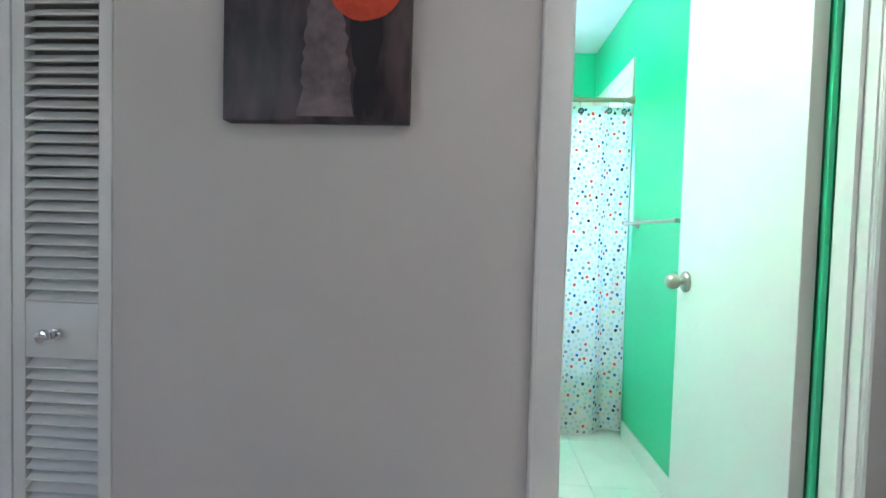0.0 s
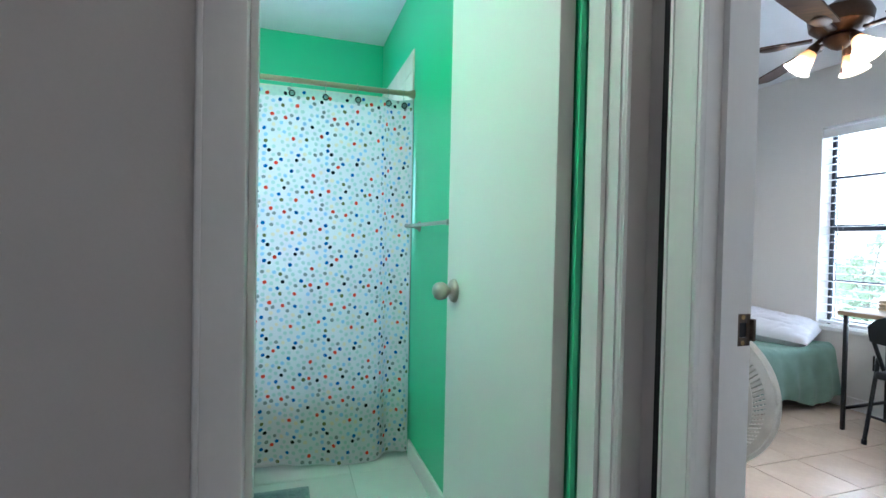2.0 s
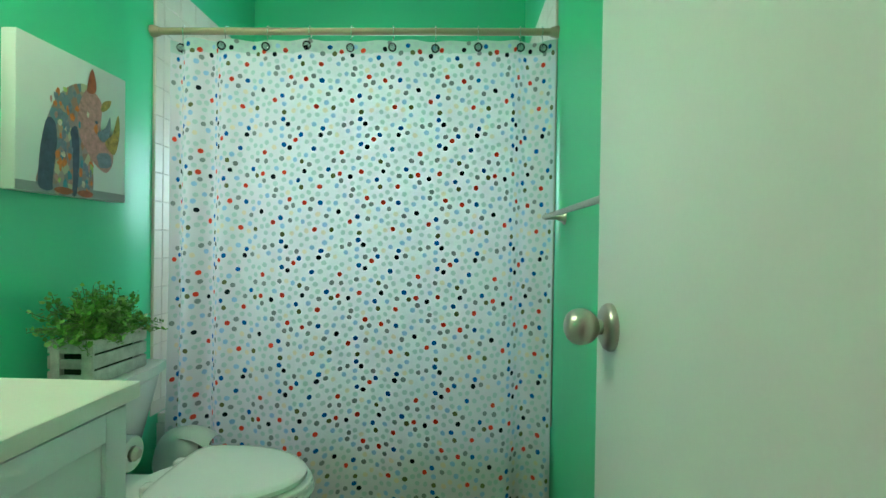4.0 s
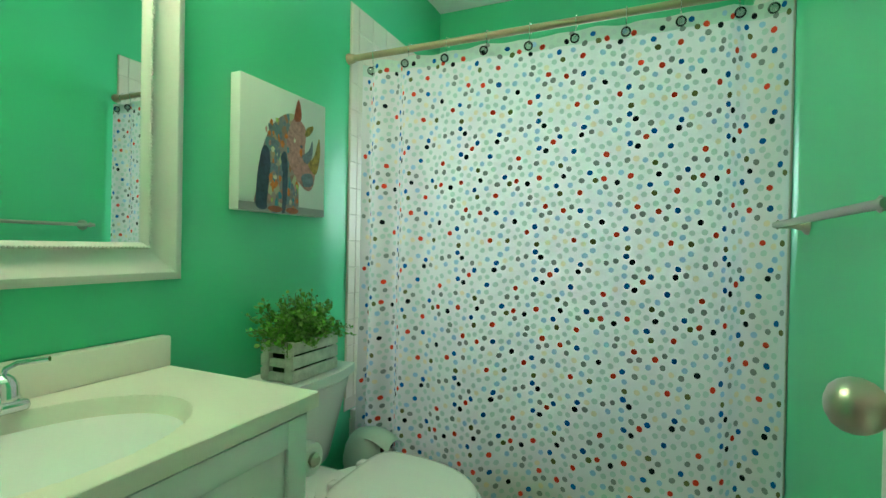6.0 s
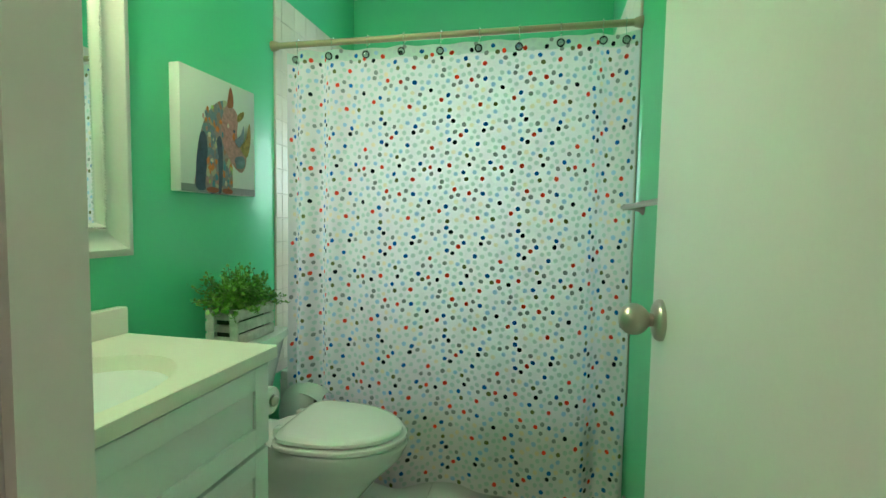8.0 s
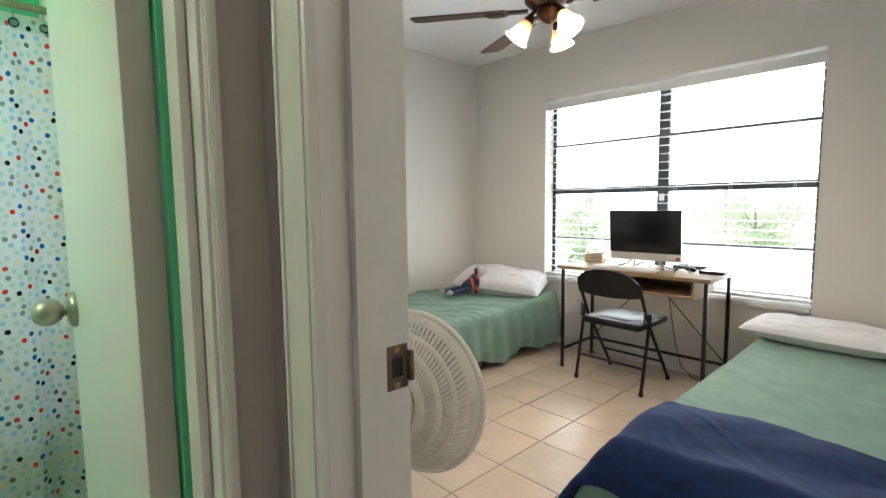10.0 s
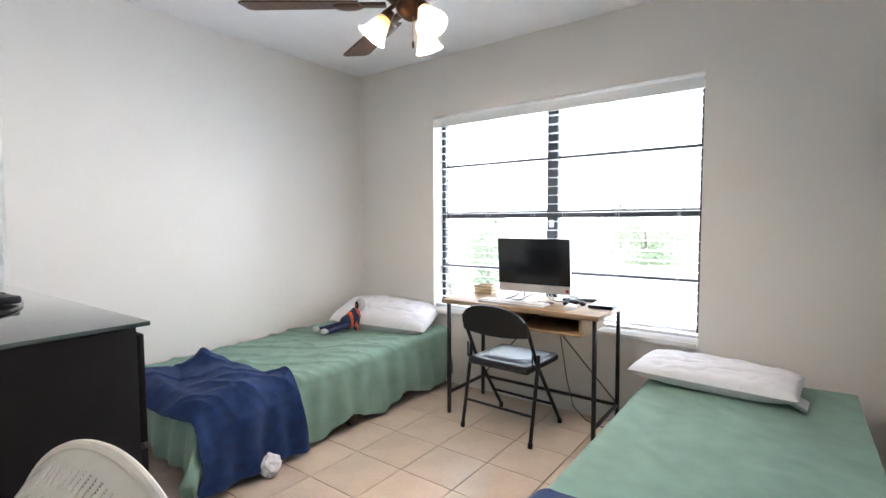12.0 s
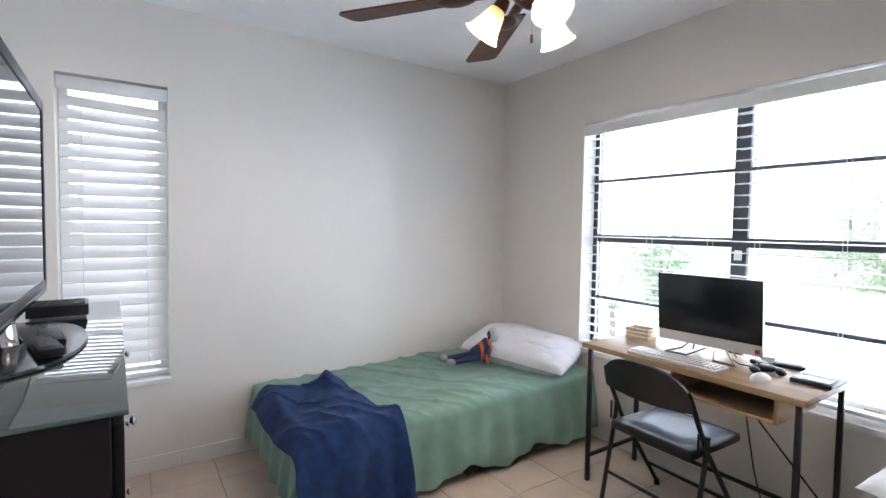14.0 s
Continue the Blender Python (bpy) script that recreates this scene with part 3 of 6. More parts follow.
def shower_curtain():
    r = thing("curtain_rod", "satin nickel shower curtain rod between the green walls", "curtain rod", pose(0, 4.243, 1.857))
    part("rod_tube", rod(B(), (0.868, 0, 0), (2.363, 0, 0), 0.0130, sides=20), RODMETAL, r)
    for x, d in ((0.8665, 1), (2.3645, -1)):
        part("flange", lathe(B(), [(0.0, 0), (0.022, 0), (0.021, 0.010), (0.017, 0.026), (0.0135, 0.030)], pose(x, 0, 0, 0, 90 * d), 24), RODMETAL, r)
    x0, x1, top, low = 0.935, 2.352, -0.036, -1.832
    print_repeat_dots = print_repeat()
    t = thing("shower_curtain", "white shower curtain printed with small coloured dots", "shower curtain", pose(0, 4.243, 1.857))

    def gather(u):
        return 0.75 * math.exp(-((u - 0.06) / 0.09) ** 2) + 0.40 * math.exp(-((u - 0.95) / 0.06) ** 2) + 0.10

    def cloth(u, v):
        x = x0 + (x1 - x0) * u
        k = gather(u)
        g = 0.5 + 0.5 * v
        y = -0.012 + 0.055 * k * g * math.sin(2 * math.pi * (u * 9.2 + 0.35 * math.sin(5 * u))) + 0.010 * g * math.sin(2 * math.pi * u * 4.3 + 1.2)
        y += 0.006 * noise.noise(Vector((u * 7, v * 3, 2)))
        sag = 0.0025 * (1 - math.cos(2 * math.pi * (u * 11))) * (1 - v) ** 3
        hem = 0.018 * noise.noise(Vector((u * 5, 0, 7))) + 0.02 * math.sin(u * 14) * v
        z = top - sag + (low - top + hem) * v
        x += 0.012 * v * (0.5 - u) + 0.010 * k * math.cos(2 * math.pi * u * 9.2)
        y += -0.035 * v ** 2
        return Vector((x, y, z))

    nu, nv = 300, 60
    part("curtain_cloth", sheet(B(), cloth, nu, nv), curtain_cloth("white_curtain_cloth", (0.86, 0.80, 0.83)), t)
    part("header_band", sheet(B(), lambda u, v: cloth(u, 0.025 * v) + Vector((0, -0.0012, 0)), nu, 2), curtain_cloth("greenish_hem_cloth", (0.66, 0.76, 0.70)), t, "doubled greenish band along the top hem")

    def across(u):
        return x0 + (x1 - x0) * u + 0.075 * math.tanh((u - 0.06) * 10) + 0.05 * math.tanh((u - 0.95) * 12)

    table = [across(k / 600) for k in range(601)]

    def along(w):
        k = min(599, max(0, bisect_left(table, w) - 1))
        return (k + (w - table[k]) / (table[k + 1] - table[k])) / 600

    inks = [curtain_cloth(n, c) for n, c in (("red_ink", (0.92, 0.095, 0.050)), ("blue_ink", (0.022, 0.17, 0.52)), ("black_ink", (0.022, 0.028, 0.032)), ("olive_ink", (0.21, 0.21, 0.09)),
                                             ("grey_ink", (0.34, 0.345, 0.345)), ("sky_ink", (0.46, 0.64, 0.84)), ("peach_ink", (0.92, 0.76, 0.60)), ("pale_grey_ink", (0.63, 0.71, 0.68)))]
    start_x, start_v, tall = across((1.393 - x0) / (x1 - x0)), (top + 1.857 - 1.689), top - low
    verts, faces, ink_of = [], [], []
    rnd = random.Random(5)
    for i in range(-3, 5):
        for j in range(-1, 5):
            for a, b, ink in print_repeat_dots:
                w, d = start_x + i * PRINT_W + a, start_v + j * PRINT_H + b
                if not (table[0] + 0.012 < w < table[-1] - 0.012 and 0.004 < d < tall - 0.004):
                    continue
                ra, rb, turn = rnd.uniform(0.0082, 0.0098), rnd.uniform(0.0082, 0.0098), rnd.uniform(0, 3)
                first = len(verts)
                for k in range(10):
                    q = 2 * math.pi * k / 10
                    da, db = ra * math.cos(q), rb * math.sin(q)
                    ww = w + da * math.cos(turn) - db * math.sin(turn)
                    dd = d + da * math.sin(turn) + db * math.cos(turn)
                    verts.append(tuple(cloth(along(ww), min(1.0, max(0.0, dd / tall))) + Vector((0, -0.0024, 0))))
                faces.append(tuple(range(first, first + 10)))
                ink_of.append(ink)
    me = bpy.data.meshes.new("printed_dots")
    me.from_pydata(verts, [], faces)
    for m in inks:
        me.materials.append(m)
    me.polygons.foreach_set("material_index", ink_of)
    ob = new("printed_dots", me)
    ob.parent = t
    tagged(ob, "red, blue, black, olive and pale dots of the print", kind="stuff")
    for i in range(10):
        u = (0.062 + 0.154 * i) / (x1 - x0) if i < 9 else 0.965
        p = cloth(u, 0.008)
        hook = thing("curtain_hook", "metal curtain ring with a clear ball", "curtain ring", pose(p.x, 4.243, 1.857), "rings of the shower curtain")
        dz = p.z
        ring = [(0, 0.018 * math.cos(a), 0.018 * math.sin(a)) for a in [math.radians(-60 + 24 * k) for k in range(11)]]
        ring += [(0, -0.014, -0.012), (0, -0.012, -0.03), (0, p.y - 0.006, dz - 0.004), (0, p.y - 0.012, dz - 0.008)]
        part("wire", tube(B(), ring, 0.0015, 6), CHROME, hook)
        bmb = B()
        bmesh.ops.create_uvsphere(bmb, u_segments=14, v_segments=10, radius=0.0155, matrix=pose(0, p.y - 0.018, dz - 0.016))
        part("ball", bmb, CLEAR, hook, "clear plastic ball")


shower_curtain()


def towel_bar():
    t = thing("towel_bar", "satin nickel towel bar on the green bathroom wall", "towel bar", pose(2.3645, 4.09, 1.178))
    part("bar", rod(B(), (-0.064, 0.02, 0), (-0.064, -0.62, 0), 0.008, sides=16), NICKEL, t)
    for y in (0.0, -0.60):
        part("bracket", lathe(B(), [(0.0, 0), (0.026, 0.0), (0.025, 0.004), (0.016, 0.012), (0.010, 0.03), (0.010, 0.060), (0.013, 0.064), (0.0, 0.073)], pose(0, y, 0, 0, -90), 20), NICKEL, t)


towel_bar()


def rhino_picture():
    t = thing("picture", "square canvas of a colourful patchwork animal on the bathroom wall", "picture", pose(0.8665, 3.657, 1.203))
    ground = material("pale_canvas", (0.66, 0.70, 0.65), 0.7, vary=0.04, scale=6, grain=300, bump=0.2)
    part("canvas", box(B(), 0, 0.040, 0, 0.393, 0, 0.403, 0.004), ground, t)
    part("painted_ground", box(B(), 0.002, 0.0406, 0.001, 0.392, 0.001, 0.026), material("grey_paint", (0.27, 0.29, 0.28), 0.7, vary=0.1), t, "grey painted floor strip", smooth=False)
    m = bpy.data.materials.new("patchwork_paint")
    m.use_nodes = True
    n, link = m.node_tree.nodes, m.node_tree.links.new
    tc, vor, sep, ramp = n.new("ShaderNodeTexCoord"), n.new("ShaderNodeTexVoronoi"), n.new("ShaderNodeSeparateColor"), n.new("ShaderNodeValToRGB")
    mp = n.new("ShaderNodeMapping")
    mp.inputs["Scale"].default_value = (1, 52, 30)
    vor.inputs["Scale"].default_value = 1
    link(tc.outputs["Object"], mp.inputs[0])
    link(mp.outputs[0], vor.inputs["Vector"])
    link(vor.outputs["Color"], sep.inputs[0])
    link(sep.outputs[0], ramp.inputs[0])
    ramp.color_ramp.interpolation = "B_SPLINE"
    e = ramp.color_ramp.elements
    e[0].position, e[0].color = 0.0, (0.16, 0.24, 0.24, 1)
    e[1].position, e[1].color = 0.95, (0.50, 0.52, 0.30, 1)
    for pos, c in ((0.18, (0.10, 0.20, 0.26)), (0.32, (0.30, 0.18, 0.14)), (0.45, (0.42, 0.12, 0.04)), (0.58, (0.46, 0.40, 0.28)), (0.7, (0.16, 0.20, 0.22)), (0.82, (0.36, 0.20, 0.20))):
        x = e.new(pos)
        x.color = (*c, 1)
    n["Principled BSDF"].inputs["Roughness"].default_value = 0.55
    link(ramp.outputs[0], n["Principled BSDF"].inputs["Base Color"])
    dark = material("dark_blue_paint", (0.035, 0.06, 0.10), 0.6, vary=0.5, scale=40)
    brown = material("red_brown_paint", (0.30, 0.075, 0.03), 0.6, vary=0.4, scale=50)
    horn = material("ochre_horn_paint", (0.32, 0.22, 0.05), 0.6, vary=0.6, scale=60)
    inks = [material(n, c, 0.6, vary=0.35, scale=70) for n, c in (("teal_paint", (0.05, 0.22, 0.28)), ("orange_paint", (0.62, 0.17, 0.03)), ("pink_paint", (0.45, 0.22, 0.20)), ("lime_paint", (0.36, 0.46, 0.12)), ("cream_paint", (0.62, 0.56, 0.42)), ("slate_paint", (0.16, 0.19, 0.24)))]

    def flat(name, corners, x, mat, lab):
        """A painted area with a flowing outline through the corners."""
        n, bm, row = len(corners), B(), []
        for k in range(n):
            p0, p1, p2, p3 = (Vector(corners[(k + d) % n]) for d in (-1, 0, 1, 2))
            for q in range(4):
                f = q / 4
                c = 0.5 * (2 * p1 + (p2 - p0) * f + (2 * p0 - 5 * p1 + 4 * p2 - p3) * f * f + (3 * p1 - p0 - 3 * p2 + p3) * f ** 3)
                row.append(bm.verts.new((x, c.x, c.y)))
        bm.faces.new(row)
        part(name, bm, mat, t, lab, smooth=False)

    X = 0.0412
    flat("painted_body", [(0.067, 0.014), (0.065, 0.067), (0.072, 0.133), (0.090, 0.201), (0.117, 0.260), (0.154, 0.302), (0.192, 0.326), (0.231, 0.327), (0.255, 0.25), (0.251, 0.119), (0.250, 0.015), (0.187, 0.010)], X, m, "patches of orange, teal and grey paint")
    flat("painted_flank", [(0.067, 0.014), (0.065, 0.067), (0.072, 0.133), (0.090, 0.201), (0.118, 0.189), (0.122, 0.097), (0.112, 0.015)], X + 0.0003, dark, "dark blue painted flank")
    flat("painted_shade", [(0.172, 0.012), (0.176, 0.11), (0.166, 0.18), (0.190, 0.20), (0.200, 0.13), (0.192, 0.012)], X + 0.0003, dark, "dark blue painted shade between the legs")
    flat("painted_leg", [(0.112, 0.008), (0.117, 0.096), (0.132, 0.190), (0.166, 0.178), (0.174, 0.110), (0.172, 0.010)], X + 0.0004, m, "patches of orange, teal and grey paint")
    flat("painted_head", [(0.206, 0.291), (0.231, 0.324), (0.266, 0.314), (0.286, 0.285), (0.281, 0.215), (0.306, 0.173), (0.333, 0.154), (0.331, 0.115), (0.306, 0.086), (0.266, 0.100), (0.231, 0.134), (0.201, 0.175), (0.192, 0.235)], X + 0.0006, inks[2], "dusky pink painted head")
    rnd = random.Random(9)
    for k in range(62):
        leg = k % 3 == 0
        cy = rnd.uniform(0.118, 0.170) if leg else rnd.uniform(0.100, 0.270)
        cz = rnd.uniform(0.03, 0.19) if leg else rnd.uniform(0.19, 0.30) - 0.35 * max(0.0, 0.150 - cy)
        if cy > 0.20 and rnd.random() < 0.6:
            cy, cz = rnd.uniform(0.200, 0.245), rnd.uniform(0.02, 0.10)
        ink = rnd.choice((0, 1, 1, 2, 3, 4, 5, 5))
        part("paint_dab", blob(B(), cy, cz, rnd.uniform(0.004, 0.009), rnd.uniform(0.007, 0.017), X + 0.0008 + 0.00001 * k, 0.5, 10, seed=30 + k, x_axis=False), inks[ink], t, smooth=False)
    for cy, cz, rz in ((0.145, 0.012, 0.032), (0.222, 0.011, 0.030)):
        part("painted_foot", blob(B(), cy, cz, rz, 0.010, X + 0.0018, 0.1, seed=22, x_axis=False), brown, t, "red-brown painted foot", smooth=False)
    part("painted_jaw", blob(B(), 0.296, 0.122, 0.034, 0.024, X + 0.0018, 0.3, seed=23, x_axis=False), inks[5], t, "slate painted jaw", smooth=False)
    part("painted_eye", blob(B(), 0.262, 0.232, 0.006, 0.005, X + 0.0020, 0.1, seed=24, x_axis=False), dark, t, "dark painted eye", smooth=False)
    flat("painted_ear", [(0.226, 0.313), (0.229, 0.348), (0.244, 0.388), (0.259, 0.352), (0.256, 0.319)], X + 0.0018, brown, "red-brown painted ear")
    flat("painted_ear", [(0.279, 0.276), (0.289, 0.301), (0.321, 0.315), (0.316, 0.293), (0.291, 0.272)], X + 0.0018, horn, "ochre painted ear")
    flat("painted_horn", [(0.296, 0.179), (0.328, 0.211), (0.353, 0.278), (0.361, 0.231), (0.353, 0.180), (0.333, 0.146)], X + 0.0022, horn, "ochre painted horn")
    flat("painted_horn", [(0.266, 0.200), (0.298, 0.224), (0.318, 0.263), (0.318, 0.209), (0.291, 0.178)], X + 0.0022, inks[5], "slate painted horn")


rhino_picture()


def mirror():
    y0, y1, z0, z1 = 2.690, 3.484, 1.010, 1.925
    t = thing("mirror", "wall mirror in a wide pale silver beaded frame", "mirror", pose(0.8665, 0, 0))
    silver = material("pale_silver_frame", (0.64, 0.64, 0.58), 0.42, 0.12, vary=0.05, bump=0.03)
    prof = [(w * 0.86, h) for w, h in [(0.0, 0.0), (0.0, 0.030), (0.010, 0.036), (0.022, 0.036), (0.030, 0.030), (0.052, 0.020), (0.074, 0.016), (0.088, 0.018), (0.093, 0.024), (0.098, 0.020), (0.104, 0.014), (0.108, 0.004)]]
    corners = [((y0, z0), (1, 1)), ((y1, z0), (-1, 1)), ((y1, z1), (-1, -1)), ((y0, z1), (1, -1))]
    for i in range(4):
        (a, da), (b, db) = corners[i], corners[(i + 1) % 4]
        bm = B()
        va = [bm.verts.new((h, a[0] + da[0] * w, a[1] + da[1] * w)) for w, h in prof]
        vb = [bm.verts.new((h, b[0] + db[0] * w, b[1] + db[1] * w)) for w, h in prof]
        for k in range(len(prof) - 1):
            bm.faces.new((va[k], vb[k], vb[k + 1], va[k + 1]))
        part("frame", bm, silver, t)
    bm = B()
    w = 0.0805
    iy0, iy1, iz0, iz1 = y0 + w, y1 - w, z0 + w, z1 - w
    step = 0.0085
    line = [(iy0 + step * k, z) for k in range(int((iy1 - iy0) / step) + 1) for z in (iz0, iz1)] + [(y, iz0 + step * k) for k in range(int((iz1 - iz0) / step) + 1) for y in (iy0, iy1)]
    for y, z in line:
        bmesh.ops.create_icosphere(bm, subdivisions=1, radius=0.0042, matrix=pose(0.024, y, z))
    part("beading", bm, silver, t, "row of small silver beads")
    glass = bpy.data.materials.new("mirror_glass")
    glass.use_nodes = True
    p = glass.node_tree.nodes["Principled BSDF"]
    p.inputs["Metallic"].default_value, p.inputs["Roughness"].default_value, p.inputs["Base Color"].default_value = 1, 0.01, (0.86, 0.9, 0.88, 1)
    part("mirror_glass", box(B(), 0.001, 0.006, y0 + 0.09, y1 - 0.09, z0 + 0.09, z1 - 0.09), glass, t, smooth=False)


mirror()


def vanity_light():
    t = thing("vanity_light", "wall lamp with a frosted shade above the mirror", "wall lamp", pose(0.8665, 3.07, 2.16))
    part("back_plate", box(B(), 0, 0.02, -0.09, 0.09, -0.05, 0.05, 0.005), NICKEL, t)
    part("arm", rod(B(), (0.02, 0, 0.03), (0.185, 0, 0.03), 0.008), NICKEL, t)


vanity_light()


def vanity():
    t = thing("vanity_cabinet", "white shaker bathroom vanity cabinet", "vanity", pose(0.868, 2.674, 0))
    w, d, h = 0.764, 0.482, 0.7585
    bm = B()
    box(bm, 0, d - 0.019, 0.001, w, 0.09, h, 0.001)
    box(bm, 0, d - 0.07, 0.001, w, 0.0, 0.09)
    part("body", bm, CABINET, t)

    def front(name, y0, y1, z0, z1):
        bm = B()
        box(bm, d - 0.018, d - 0.006, y0, y1, z0, z1)
        for b in ((y0, y0 + 0.055, z0, z1), (y1 - 0.055, y1, z0, z1), (y0 + 0.055, y1 - 0.055, z1 - 0.055, z1), (y0 + 0.055, y1 - 0.055, z0, z0 + 0.055)):
            box(bm, d - 0.006, d + 0.004, b[0], b[1], b[2], b[3], 0.002)
        return part(name, bm, CABINET, t)

    front("drawer_front", 0.012, w - 0.006, 0.545, 0.752)
    for a, b, ky in ((0.012, w / 2 - 0.002, w / 2 - 0.035), (w / 2 + 0.002, w - 0.010, w / 2 + 0.035)):
        door = front("door", a, b, 0.10, 0.535)
        part("knob", lathe(B(), [(0.0, 0), (0.006, 0.0), (0.005, 0.012), (0.013, 0.018), (0.013, 0.024), (0.0, 0.028)], pose(d + 0.004, ky, 0.48, 0, 90), 16), NICKEL, door, "nickel knob")

    c = thing("washbasin_top", "cream one-piece vanity top with an oval basin and splashback", "washbasin", pose(0.868, 2.672, 0.760))
    L, D = 0.784, 0.496
    cx, cy, rx, ry, deep = 0.268, 0.372, 0.178, 0.248, 0.120

    def surf(u, v):
        x, y = D * u, L * v
        q = math.sqrt(((x - cx) / rx) ** 2 + ((y - cy) / ry) ** 2)
        z = 0.032
        if q < 1.0:
            z -= deep * (1 - q ** 4) ** 0.7
        return Vector((x, y, z))

    part("basin_surface", sheet(B(), surf, 110, 150), MARBLE, c)
    bm = B()
    box(bm, D - 0.012, D + 0.0015, -0.0005, L + 0.001, -0.001, 0.0315, 0.003)
    box(bm, 0.0, D - 0.012, L - 0.012, L + 0.001, -0.001, 0.0315, 0.003)
    part("edge", bm, MARBLE, c)
    part("backsplash", box(B(), 0.0, 0.034, 0.0, L + 0.0005, 0.0325, 0.108, 0.004), MARBLE, c)
    part("drain", lathe(B(), [(0.0, 0.004), (0.018, 0.004), (0.023, 0.0), (0.023, -0.004)], pose(cx, cy, 0.032 - deep + 0.002), 20), CHROME, c, "chrome drain")

    f = thing("faucet", "chrome two-handle faucet on the cream basin", "faucet", pose(0.868 + 0.074, 2.672 + cy, 0.793))
    base = B()
    box(base, -0.030, 0.034, -0.084, 0.084, 0, 0.022, 0.009, 3)
    bmesh.ops.create_uvsphere(base, u_segments=24, v_segments=14, radius=1, matrix=Matrix.Translation((0.004, 0, 0.018)) @ Matrix.Diagonal((0.034, 0.056, 0.046, 1)))
    part("base_plate", base, CHROME, f)

    def spout_skin(u, v):
        a = 2 * math.pi * u
        shut = max(0.0, 1 - v ** 8) ** 0.5
        wide, high = (0.027 - 0.011 * v) * shut, (0.020 - 0.008 * v) * shut
        return Vector((0.002 + 0.104 * v, wide * math.cos(a), 0.042 + 0.016 * math.sin(2.6 * v) - 0.026 * v * v + high * math.sin(a)))

    part("spout", sheet(B(), spout_skin, 24, 14), CHROME, f)
    for s in (-1, 1):
        hnd = part("handle_body", lathe(B(), [(0.026, 0.014), (0.028, 0.024), (0.026, 0.030), (0.025, 0.048), (0.018, 0.061), (0.010, 0.067), (0.0, 0.069)], pose(0, 0.052 * s, 0), 24), CHROME, f)
        part("lever", tube(B(), [(0, 0.052 * s, 0.060), (0.006, 0.056 * s, 0.078), (0.022, 0.066 * s, 0.088), (0.050, 0.083 * s, 0.092), (0.066, 0.094 * s, 0.095)], 0.0048, 10), CHROME, hnd)


vanity()


def toilet_paper():
    t = thing("toilet_paper_holder", "toilet paper roll on a nickel holder on the vanity side", "toilet paper", pose(1.292, 3.461, 0.640))
    part("roll", lathe(B(), [(0.016, -0.055), (0.034, -0.055), (0.036, -0.052), (0.036, 0.052), (0.034, 0.055), (0.016, 0.055)], pose(0.0, 0.0, 0, 0, 90), 28), material("white_tissue", (0.82, 0.81, 0.79), 0.95, vary=0.03, bump=0.2), t)
    part("roller", rod(B(), (-0.07, 0, 0), (0.056, 0, 0), 0.009), NICKEL, t)
    part("end_cap", lathe(B(), [(0.0, 0), (0.014, 0), (0.015, 0.006), (0.009, 0.013), (0.0, 0.015)], pose(0.056, 0, 0, 0, 90), 20), NICKEL, t, "round nickel end cap")
    part("bracket", box(B(), -0.075, -0.062, -0.0385, 0.012, -0.012, 0.012, 0.003), NICKEL, t)


toilet_paper()


